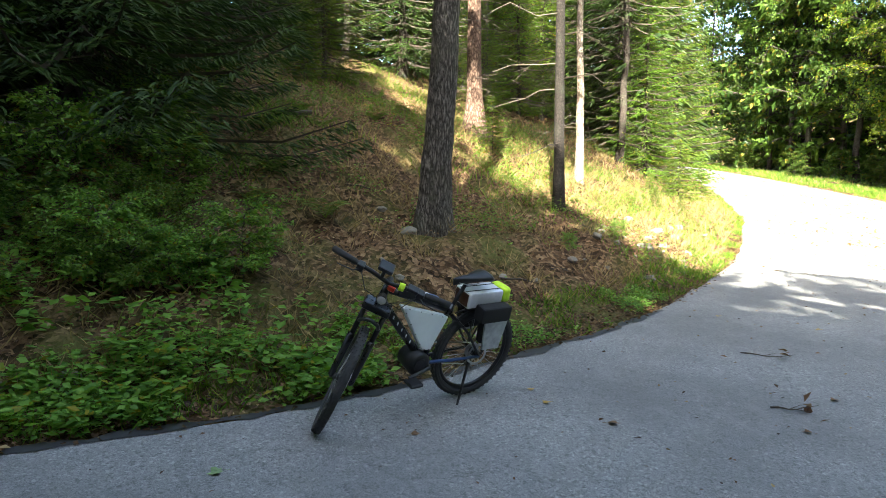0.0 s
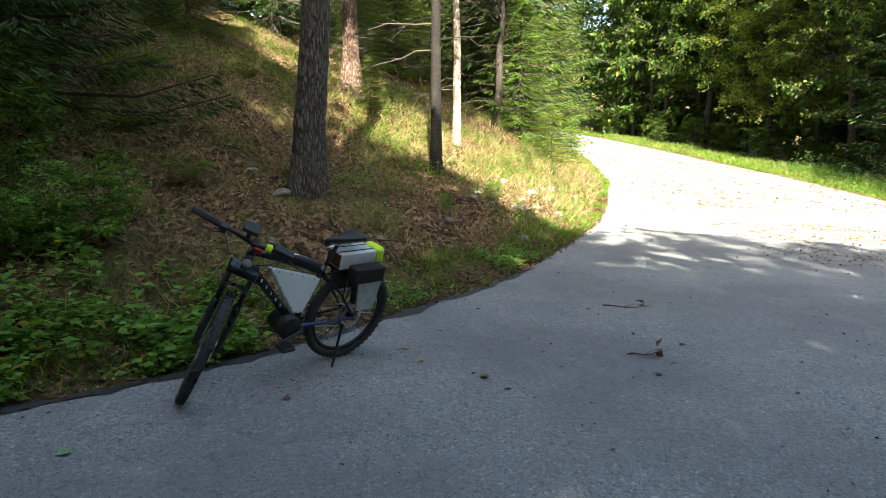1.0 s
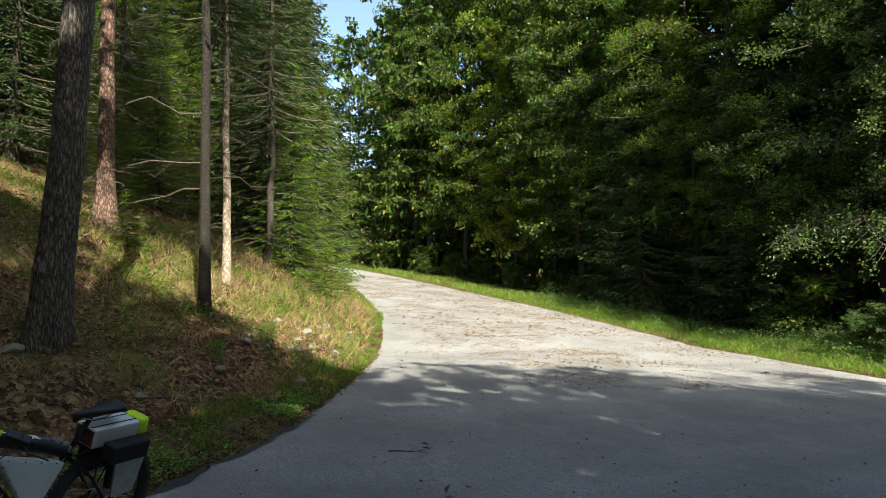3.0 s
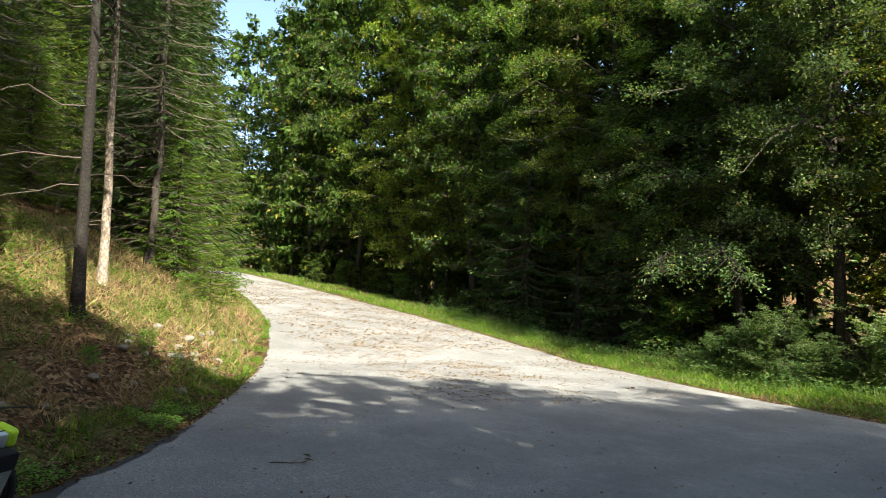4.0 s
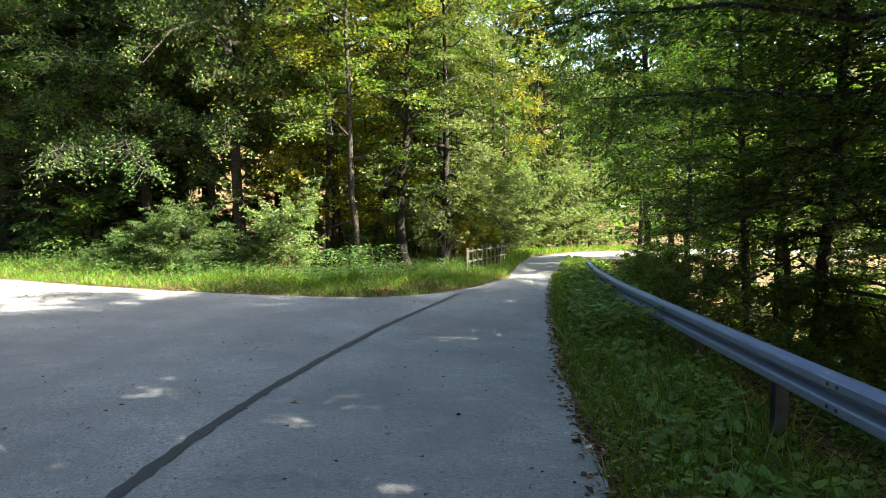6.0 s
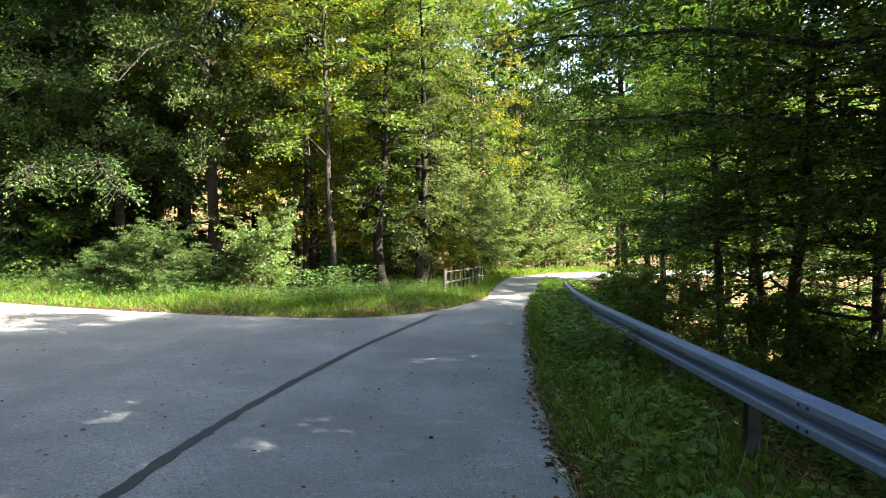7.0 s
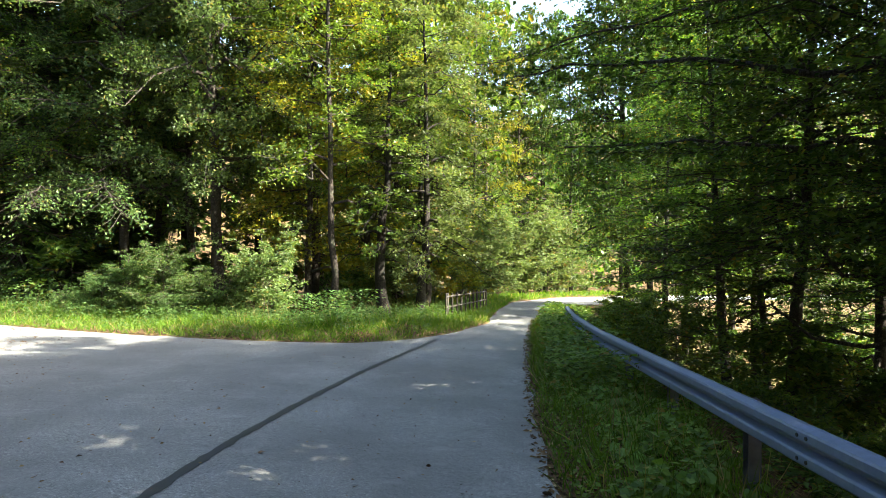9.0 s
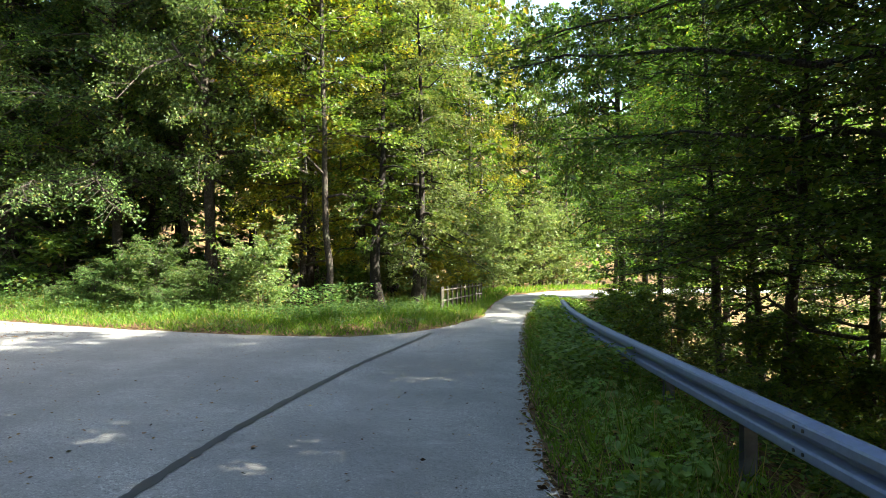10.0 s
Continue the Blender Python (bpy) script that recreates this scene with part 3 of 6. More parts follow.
back = broadleaf("beech_tree", 18, 4.4, 0.5, 50, 6, 17, 0.34, 0.17, M_SHADED, M_BARK, "beech tree deeper in the wood with a dense green crown")
plant(edge_a, [(-15.5, 25.4, 0, 1), (-21.5, 26.2, 70, 0.95), (-10.2, 25.5, 300, 0.95)], "beech trees at the wood's edge", 1.3)
plant(edge_b, [(-18.6, 25.2, 10, 1.05), (-24.5, 25.8, 90, 1.0), (-8.8, 29.5, 215, 1.0)], "tall beech trees at the wood's edge", 1.3)
plant(back, [(-12.2, 30, 0, 1.1), (-18, 31, 33, 1.15), (-25, 32, 111, 1.2), (-36, 33, 222, 1.2), (-48, 28.5, 20, 1.2), (-30.5, 33, 135, 1.2), (-57, 27, 300, 0.88),
             (-63, 25, 110, 0.84), (-70, 21, 200, 1.0), (-76, 14, 290, 1.3), (-5.0, 36, 77, 1.1), (-1.5, 41, 140, 1.2), (-8, 43, 280, 1.3), (3.0, 51, 30, 0.8), (8.5, 57, 90, 0.8), (14, 53, 160, 0.92), (-3, 52, 250, 1.1), (20, 56, 300, 0.8), (-20.5, 28.6, 10, 1.0), (-27.5, 29.2, 100, 1.0), (-34, 30, 170, 1.0), (-13.5, 27.6, 260, 0.9), (-16.5, 33.5, 45, 1.15), (-42, 33.5, 60, 1.2), (-52, 26.8, 20, 1.15), (-46, 31, 140, 1.2), (-24, 36, 210, 1.3), (-58, 31, 80, 0.95), (-50, 31.5, 10, 1.3), (-55, 29.5, 60, 0.98), (-61, 29, 120, 0.85), (-66, 27, 180, 0.85), (-46, 35, 240, 1.3), (-40, 36, 300, 1.3), (-32, 36.5, 20, 1.3)],
      "beech trees deeper in the wood", 1.25)
lime = broadleaf("beech_tree", 16, 3.8, 2.2, 52, 8, 50, 0.13, 0.17, M_LIME, M_BARK, "beech at the far verge, leaves coloured yellow-green as if sunlit")
plant(lime, [(-37.5, 27.2, 250, 1.0), (-33.5, 27.2, 200, 0.95), (-41, 28.0, 260, 1.1), (-36, 31.5, 20, 1.3), (-30.5, 30.5, 75, 1.2), (-5.6, 26.5, 130, 1.1), (-1.6, 28.5, 310, 1.0)], "yellow-green beeches at the far verge", 1.3)
# shade of the far bend and right-hand wood is put into the leaf colour
edge_c = broadleaf("beech_tree", 16, 4.0, 2.6, 52, 8, 32, 0.17, 0.19, M_SHADED, M_BARK, "beech tree with dense foliage, leaves darkened to stand for the wood's shade")
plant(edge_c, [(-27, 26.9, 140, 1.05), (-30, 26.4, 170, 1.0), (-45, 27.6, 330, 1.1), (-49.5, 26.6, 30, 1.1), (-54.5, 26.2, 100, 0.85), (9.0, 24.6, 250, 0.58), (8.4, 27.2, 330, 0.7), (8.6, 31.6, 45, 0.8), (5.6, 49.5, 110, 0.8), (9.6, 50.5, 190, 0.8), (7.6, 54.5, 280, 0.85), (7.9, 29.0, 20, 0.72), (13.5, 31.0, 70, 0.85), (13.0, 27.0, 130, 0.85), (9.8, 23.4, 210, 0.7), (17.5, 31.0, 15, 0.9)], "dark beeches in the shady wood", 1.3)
plant(maple, [(-11.8, 23.4, 0, 1.0), (-7.9, 22.6, 120, 0.95), (-9.6, 25.6, 240, 1.0)], "maples at the verge", 1.2)
ivy = broadleaf("ivy_tree", 10, 1.5, 1.9, 38, 5, 34, 0.085, 0.20, M_SHADED, M_SHADEBARK, "dark dead-topped trunk clad in ivy at the wood's edge", droop=0.5, wob=0.12)
plant(ivy, [(-2.35, 21.3, 0, 1.0), (-0.75, 22.4, 140, 0.85), (-12.0, 26.0, 60, 1.0)], "ivy-clad trunks")
plant(slim, [(-3.6, 20.2, 0, 1.0), (-2.2, 25.5, 60, 1.0), (-6.5, 33, 100, 1.1), (-2.6, 33, 160, 1.1), (1.2, 36, 280, 1.0)], "slender trees in the wood", 1.15)
plant(gold, [(-5.3, 23.8, 0, 1.0), (-3.4, 27, 40, 1.1), (-16.5, 29, 80, 1.1), (-22.5, 30, 150, 1.1), (-9, 38, 210, 1.2), (2.6, 47, 290, 1.0), (-39, 31, 30, 1.15)], "yellowing trees in the wood", 1.2)
plant(willow, [(-1.1, 21.8, 0, 1.0), (-1.9, 26.4, 130, 0.95)], "willows by the road", 1.1)
plant(fir, [(-24.0, 25.0, 35, 1.15), (-16.4, 24.6, 85, 1.1), (-27.0, -5.2, 30, 1.0), (-24.5, -1.8, 75, 0.75), (-24.0, -4.9, 10, 0.9), (-19.6, -6.0, 60, 0.8), (-30, 8.0, 240, 0.9), (-36, 10.6, 20, 1.15), (-44, 12.8, 75, 1.3), (-52, 10.5, 175, 1.2), (-16.5, -8, 140, 0.9), (-28, -8, 220, 1.2), (-60, 6, 280, 1.2), (-13.5, -9.5, 10, 1.0), (-21, -12, 60, 1.1), (-9.6, -8.5, 111, 1.0)], "spruces on the bank")
plant(pole, [(-23.5, 6.0, 90, 1.0), (-25.5, 1.2, 40, 0.9), (-28.0, -1.5, 200, 1.0), (-23.0, -3.6, 120, 0.85)], "bare-trunked spruces on the bank")
far_fir = spruce("spruce_tree", 18, 3.4, 1.0, 32, 7, 20, 0.18, "tall dark spruce deeper in the bank's wood", needle=0.5)
plant(far_fir, [(-30.5, -5.8, 33, 1.1), (-31.5, -2.4, 77, 1.15), (-35, 2.2, 99, 1.2), (-20, -8, 0, 1.0), (-34, 4.5, 160, 1.1), (-25, -10, 200, 1.2), (-33, -8.5, 240, 1.2), (-37, 0.5, 280, 1.2), (-40, 7.5, 320, 1.2), (-17.5, -12.5, 20, 1.1), (-28, -14, 60, 1.2), (-13, -14, 100, 1.1), (-38, -6, 140, 1.3), (-46, 6, 180, 1.3), (-44, -1, 220, 1.3), (-52, 5, 260, 1.3), (-26.5, 6.8, 340, 0.9), (-33, 8.6, 15, 1.0), (-9, -12, 55, 1.1), (-5, -11, 95, 1.1), (-23.5, -18, 135, 1.3), (-36, -16, 175, 1.4), (-50, -8, 215, 1.4), (-57, 0, 255, 1.4)], "spruces deeper in the wood")
thicket = broadleaf("thicket", 4.6, 3.2, 0.2, 24, 6, 11, 0.32, 0.06, M_SHADED, M_TWIG, "dense shady undergrowth among the trees", "shrub", rise=0.5, droop=0.15, sides=6)
# first three added to darken the maple hollow, last rows to block bright gaps
plant(thicket, [(-12.8, 21.8, 20, 0.55), (-14.8, 22.3, 140, 0.6), (-10.4, 21.8, 260, 0.5), (-7.5, 26, 0, 1), (-11.5, 28.2, 30, 1), (-15, 29.4, 60, 1), (-18.8, 28.0, 90, 1), (-22.5, 28.6, 120, 1.1), (-26.3, 29.4, 150, 1), (-30, 29.8, 180, 1.1), (-34, 29.0, 210, 1), (-38.2, 30, 240, 1.1),
                (-42.5, 30, 270, 1), (-46.5, 30.2, 300, 1.1), (-51, 28.6, 330, 1.1), (-55, 28, 15, 1.1), (-60, 27.4, 45, 1.2), (-66, 24.2, 75, 1.2), (-72, 20, 105, 1.2), (-3.4, 27.4, 135, 0.8), (-5.5, 30, 165, 1),
                (-1.5, 30, 195, 0.9), (-9.5, 32, 225, 1.2), (-48, 9.5, 255, 1.1), (-41, 11.3, 285, 1), (-35, 10.4, 315, 0.9), (-55, 8.5, 345, 1.2), (-64, 4, 20, 1.3),
                (14.5, 11.5, 33, 0.9), (11.5, 19, 70, 0.8), (9.5, 15.5, 170, 0.65), (12.8, 17.2, 230, 0.9), (10.4, 12.6, 300, 0.6), (16.5, 15, 88, 0.9), (15.5, 19.5, 144, 0.9), (12.5, 24, 199, 0.8), (18.5, 22, 254, 1.0), (20, 20, 260, 1.2), (14, 5, 320, 1.1), (17.5, 12, 200, 1.1), (18.5, 7, 50, 1.1)],
      "undergrowth in the wood")

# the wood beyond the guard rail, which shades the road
# the two nearer kinds take the shade-darkened leaf
shade_a = broadleaf("beech_tree", 18, 4.8, 4.2, 52, 8, 70, 0.098, 0.19, M_SHADED, M_BARK, "beech tree with layered branches on the slope below the rail", rise=0.50, droop=0.30)
shade_b = broadleaf("beech_tree", 14, 3.8, 2.2, 44, 8, 60, 0.09, 0.13, M_SHADED, M_BARK, "young beech with thin trunk and layered leaves below the rail", rise=0.45, droop=0.28)
# this last kind stands out of view, only to shade road and bank
shade_c = broadleaf("beech_tree", 18, 4.6, 3.0, 54, 7, 10, 0.41, 0.19, M_BEECH, M_BARK, "tall beech out of view that shades the road")
plant(shade_a, [(6.8, 4.4, 0, 0.88), (5.9, 13.6, 80, 0.66), (8.6, 8.6, 150, 0.95), (5.7, 10.8, 200, 0.72), (5.8, 6.6, 300, 0.6), (7.2, 14.6, 20, 0.62), (13.5, 12.0, 260, 0.9)], "beeches below the rail")
plant(shade_b, [(5.8, 8.0, 0, 0.9), (7.4, 11.0, 100, 0.95), (6.0, 17.8, 200, 0.75), (10.6, 14.5, 300, 0.8), (8.0, 17.0, 45, 0.85), (7.4, 22.0, 145, 0.8), (12.0, 20.0, 245, 0.7), (15.5, 16.5, 75, 0.8), (16, 25, 165, 0.7)],
      "young beeches below the rail")
plant(shade_c, [(9.5, 1.0, 220, 1.05), (8.2, -3.3, 290, 0.95), (12.5, 5.0, 40, 1.1), (11.5, -6.5, 110, 1.15), (7.0, -10.0, 190, 1.0), (3.5, -16.0, 330, 1.0), (10.6, -1.6, 10, 1.0),
                (7.6, -0.9, 60, 1.02), (7.4, -6.4, 130, 1.0), (9.6, -4.8, 240, 1.0), (9.0, -8.4, 310, 1.2), (12, -11, 25, 1.2), (13.5, -3.4, 85, 1.0), (15.5, -5.6, 150, 1.05), (16.0, 9.0, 345, 1.1),
                (-1.0, -18, 70, 1.0), (8, -15, 200, 1.1)], "tall beeches along the road")
# added unseen trees: their high crowns cast shade on the upper left bank
high = broadleaf("beech_tree", 30, 4.6, 20.5, 34, 7, 13, 0.42, 0.30, M_BEECH, M_BARK, "very tall unseen beech, added for the shade of its high crown")
plant(high, [(11.5, -6.8, 140, 1.0), (8.5, -10.4, 210, 1.0), (9.5, -5.0, 290, 0.85), (12.5, -10.8, 45, 1.0)], "old beeches above the others")


def bough(tree, path, r, length, step, n, leaf, mat, label):
    """A long leafy limb that reaches out from a tree that stands already; the path is in the world."""
    inv = tree.matrix_basis.inverted()
    path = np.array([inv @ Vector(q) for q in path])
    s = np.r_[0, np.cumsum(np.linalg.norm(np.diff(path, axis=0), axis=1))]
    u = np.linspace(0, s[-1], 14)
    line = np.stack([np.interp(u, s, path[:, c]) for c in range(3)], 1)
    line[1:] += rng.normal(size=(13, 3)) * 0.05
    br, crown = Geo(), Geo()
    br.tube(line, r * (1 - 0.85 * u / s[-1]), 7)
    for a in np.arange(s[-1] * 0.12, s[-1], step):
        q = np.array([np.interp(a, u, line[:, c]) for c in range(3)])
        t = unit(np.array([np.interp(min(a + 0.4, s[-1]), u, line[:, c]) for c in range(3)]) - q + 1e-6)
        for side in (-1, 1):
            w = t * 0.6 + side * unit(np.cross(t, [0, 0, 1.0])) + [0, 0, rng.uniform(-0.15, 0.2)]
            spray(crown, br, q, w, length * rng.uniform(0.4, 1.25) * (1.1 - 0.5 * a / s[-1]), int(n * rng.uniform(0.6, 1.3)), leaf, 0.75, twig_r=0.008, hang=rng.uniform(0.1, 0.6))
    limb = part("limb", br, M_BARK, tree, label)
    part("foliage", crown, mat, limb)


# crown and boughs in the shade-darkened leaf colour
over = broadleaf("beech_tree", 12, 3.0, 4.0, 30, 7, 62, 0.10, 0.16, M_SHADED, M_BARK, "beech reaching over the rail with long dark limbs", rise=0.25)
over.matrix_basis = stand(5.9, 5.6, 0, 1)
bough(over, [(5.9, 5.6, 2.6), (4.4, 6.6, 3.35), (2.6, 7.8, 3.75), (0.9, 9.0, 3.9)], 0.06, 1.1, 0.28, 30, 0.10, M_SHADED, "long dark limb over the road")
bough(over, [(5.9, 5.6, 2.2), (4.6, 7.4, 2.75), (3.2, 8.8, 2.95), (1.8, 10.0, 3.0)], 0.045, 1.0, 0.30, 26, 0.10, M_SHADED, "thin dark limb beside the road")
bough(over, [(5.9, 5.6, 4.0), (4.0, 7.4, 5.2), (2.4, 9.2, 5.9), (0.8, 11.0, 6.2)], 0.05, 1.4, 0.28, 34, 0.10, M_SHADED, "high leafy limb over the road")
bough(over, [(5.9, 5.6, 5.0), (4.6, 9.0, 5.2), (2.6, 11.8, 5.3), (0.5, 13.6, 5.3)], 0.05, 1.5, 0.30, 34, 0.11, M_SHADED, "long leafy limb over the road")
bough(over, [(5.9, 5.6, 6.5), (4.4, 8.6, 7.2), (2.4, 10.8, 7.6), (0.9, 12.0, 7.7)], 0.05, 1.6, 0.30, 34, 0.12, M_SHADED, "high leafy limb over the road")
bough(maple, [(-11.8, 23.4, 3.4), (-11.1, 20.6, 3.75), (-10.1, 18.9, 3.3), (-9.1, 17.8, 2.5)], 0.05, 1.3, 0.26, 26, 0.10, M_MAPLE, "low drooping bough with pale leaves")
bough(maple, [(-11.8, 23.4, 3.2), (-12.6, 20.6, 3.5), (-12.2, 18.9, 3.15), (-11.6, 17.9, 2.55)], 0.05, 1.3, 0.26, 26, 0.10, M_MAPLE, "low spreading bough over the verge")

# ---------------------------------------------------------------- guard rail
RAIL = resample([(2.0, -12), (2.2, -4), (2.28, 0), (2.33, 4), (2.43, 7.3), (2.56, 11), (2.85, 14.5), (3.4, 18.5)], 0.2)


def guard_rail():
    root = new("guard_rail")
    tagged(root, "galvanised steel guard rail with a waved beam on posts", "guard rail")
    # section of the waved beam: out of the wall, height above its lower edge
    sec = [(0.0, 0.0), (0.006, 0.010), (0.072, 0.026), (0.084, 0.040), (0.084, 0.090), (0.072, 0.104), (0.006, 0.120), (0.0, 0.130), (0.0, 0.150), (0.006, 0.160), (0.072, 0.176), (0.084, 0.190),
           (0.084, 0.240), (0.072, 0.254), (0.006, 0.270), (0.0, 0.280)]
    n = len(RAIL)
    t = unit(np.gradient(RAIL, axis=0))
    face = np.stack([-t[:, 1], t[:, 0]], 1)           # towards the road
    top = base_height(RAIL[:, 0], RAIL[:, 1]) + 0.66
    s = np.r_[0, np.cumsum(np.linalg.norm(np.diff(RAIL, axis=0), axis=1))]
    lengths = np.arange(0, s[-1] - 1, 4.0)
    for a in lengths:
        b = min(a + 4.0, s[-1])
        u = np.linspace(a, b + 0.12, 12)
        c = np.stack([np.interp(u, s, RAIL[:, k]) for k in (0, 1)], 1)
        f = np.stack([np.interp(u, s, face[:, k]) for k in (0, 1)], 1)
        zt = np.interp(u, s, top)
        g = Geo()
        for shift in (0.0, -0.004):
            lap = np.interp(u, [b, b + 0.12], [0.0, 0.004])
            v = np.array([[(*(c[i] + f[i] * (o + shift + lap[i])), zt[i] - 0.280 + h) for o, h in sec] for i in range(len(u))])
            m, w = len(u), len(sec)
            kk = np.arange(m - 1)[:, None] * w + np.arange(w - 1)[None]
            q = np.stack([kk, kk + w, kk + w + 1, kk + 1], -1).reshape(-1, 4)
            g.add(v, q if shift == 0 else q[:, ::-1])
        beam = part("beam", g, M_ZINC, root, "galvanised waved steel beam")
        # bolts of the lapped joint
        for du in (0.05, 0.16):
            for h in (0.065, 0.215):
                uu = b - du
                if uu > s[-1] - 0.3:
                    continue
                p = np.array([np.interp(uu, s, RAIL[:, k]) for k in (0, 1)])
                ff = unit(np.array([np.interp(uu, s, face[:, k]) for k in (0, 1)]))
                zb = np.interp(uu, s, top) - 0.280 + h
                bg = Geo().tube([[*(p + ff * 0.083), zb], [*(p + ff * 0.093), zb], [*(p + ff * 0.0935), zb]], [0.014, 0.013, 0.0005], 8)
                part("bolt", bg, M_TAR, beam)
    for a in np.arange(0.95, s[-1], 2.0):
        p = np.array([np.interp(a, s, RAIL[:, k]) for k in (0, 1)])
        ff = unit(np.array([np.interp(a, s, face[:, k]) for k in (0, 1)]))
        tt = np.array([ff[1], -ff[0]])
        zt = np.interp(a, s, top)
        zb = gz(*p) - 0.3
        # sigma-shaped post
        sec2 = [(-0.012, -0.055), (-0.112, -0.055), (-0.112, 0.055), (-0.012, 0.055), (-0.012, 0.049), (-0.106, 0.049), (-0.106, -0.049), (-0.012, -0.049)]
        ring = np.array([p + ff * o + tt * w for o, w in sec2])
        g = Geo().add(np.r_[np.c_[ring, np.full(8, zb)], np.c_[ring, np.full(8, zt - 0.03)]],
                      [[i, (i + 1) % 8, (i + 1) % 8 + 8, i + 8] for i in range(8)])
        part("post", g, M_POST, root, "weathered steel post")
    return root


guard_rail()

# ---------------------------------------------------------------- trees on the bank
oak = broadleaf("oak_tree", 22, 4.6, 11.5, 40, 8, 34, 0.20, 0.190, M_BEECH, M_OAK, "thick oak with deeply furrowed grey bark on the bank", lean=(0.02, 0.045), sides=36, rings=70, wob=0.03)
oak.matrix_basis = stand(-8.60, -0.31, 0, 1)
# bark colour darkened, as the trunk stands in shade
thin = spruce("spruce_tree", 16, 2.2, 6.6, 34, 6, 90, 0.105, "slim straight spruce on the bank, scaly bark darkened for shade", bark=M_SHADEBARK, dead=26, needle=0.14, slender=0.2, wob=0.012)
thin.matrix_basis = stand(-12.5, 1.90, 0, 1)
pale = spruce("spruce_tree", 14, 2.0, 6.0, 30, 6, 90, 0.11, "slim pale-barked spruce with peeled bark near its foot", bark=M_PALE, dead=26, needle=0.14, slender=0.2, wob=0.02)
pale.matrix_basis = stand(-16.9, 3.15, 0, 1)
flaky = spruce("spruce_tree", 20, 2.6, 8.0, 40, 6, 90, 0.20, "old spruce with flaking red-brown bark and spreading roots", bark=M_REDBARK, dead=60, needle=0.14, slender=0.2, flare=0.9, wob=0.02)
flaky.matrix_basis = stand(-16.9, 0.48, 0, 1)
dark = spruce("spruce_tree", 14, 3.0, 0.5, 46, 9, 360, 0.18, "dark spruce with low hanging branches beside the road", droop=0.6, needle=0.135, slender=0.20)
dark.matrix_basis = stand(-8.0, -4.5, 0, 1)
copy_thing(dark, stand(-5.6, -6.3, 120, 1.0))
copy_thing(dark, stand(-11.5, -6.0, 220, 1.0))
young = spruce("spruce_sapling", 3.0, 1.1, 0.15, 14, 6, 34, 0.03, "young yellow-green spruce sapling at the edge of the bank", mat=M_FERN, needle=0.16, droop=0.1)
plant(young, [(-20.6, 7.0, 0, 0.65), (-19.0, 5.6, 60, 0.4), (-18.2, 6.2, 33, 0.3), (-17.2, 5.2, 90, 0.3), (-22.5, 7.4, 130, 0.6), (-15.2, -3.4, 200, 0.9), (-16.0, 0.9, 280, 0.7), (-24.0, 9.0, 30, 0.9)], "spruce saplings on the bank")

# needles take the fern's bright yellow-green to stand for sunlight on them
sunny = spruce("spruce_tree", 8.5, 1.9, 0.3, 32, 8, 90, 0.08, "young spruce with branches to the ground, coloured yellow-green as if sunlit", mat=M_FERN, needle=0.13, slender=0.2, droop=0.35)
plant(sunny, [(-24.2, 7.0, 80, 1.0), (-27.5, 9.2, 240, 1.1), (-16.5, -3.2, 20, 0.75), (-26.5, 2.6, 60, 1.1), (-29, -0.6, 140, 1.3), (-31, 4.2, 280, 1.3), (-22.6, 0.9, 10, 0.55), (-33, 1.4, 222, 1.5)], "young sunlit spruces on the bank")

# ---------------------------------------------------------------- shrubs
bush = broadleaf("shrub", 2.1, 1.25, 0.15, 26, 6, 46, 0.07, 0.025, M_SHRUB, M_TWIG, "light green leafy shrub at the back of the grass verge", "shrub", rise=0.9, droop=0.1, round_top=0.5, sides=6)
plant(bush, [(-8.0, 18.0, 0, 0.82), (-9.0, 18.3, 70, 0.80), (-9.8, 18.1, 150, 0.6), (-7.1, 18.2, 220, 0.70), (-10.9, 18.2, 280, 0.4), (-6.3, 18.0, 40, 0.42), (-7.6, 17.4, 310, 0.4)], "shrubs at the back of the verge")
pale_bush = broadleaf("shrub", 2.6, 1.7, 0.1, 30, 6, 34, 0.11, 0.025, M_WILLOW, M_TWIG, "pale sunlit shrub beside the road", "shrub", rise=0.9, droop=0.1, round_top=0.5, sides=6)
plant(pale_bush, [(2.9, 38.2, 0, 1.2), (4.2, 41.0, 66, 1.2), (6.8, 44.6, 155, 1.4), (-5.15, 18.0, 45, 0.60), (-5.7, 18.5, 200, 0.42), (5.0, 42.5, 90, 1.4), (1.2, 33.5, 180, 1.0), (1.8, 42.0, 240, 1.5), (8.5, 47.0, 310, 1.3)], "pale shrubs by the road")
gold_bush = broadleaf("shrub", 3.0, 1.3, 0.3, 24, 6, 30, 0.12, 0.03, M_YELLOW, M_TWIG, "shrub with yellow and orange autumn leaves", "shrub", rise=0.8, droop=0.1, sides=6)
plant(gold_bush, [(-0.5, 24.4, 0, 0.8), (-1.2, 24.8, 100, 0.9), (0.6, 29.5, 200, 1.0)], "yellow shrubs by the road")
under = broadleaf("beech_sapling", 3.4, 1.9, 0.25, 24, 7, 22, 0.15, 0.03, M_SHADED, M_TWIG, "beech sapling filling the shady wood's edge", "shrub", rise=0.3, droop=0.2, sides=6)
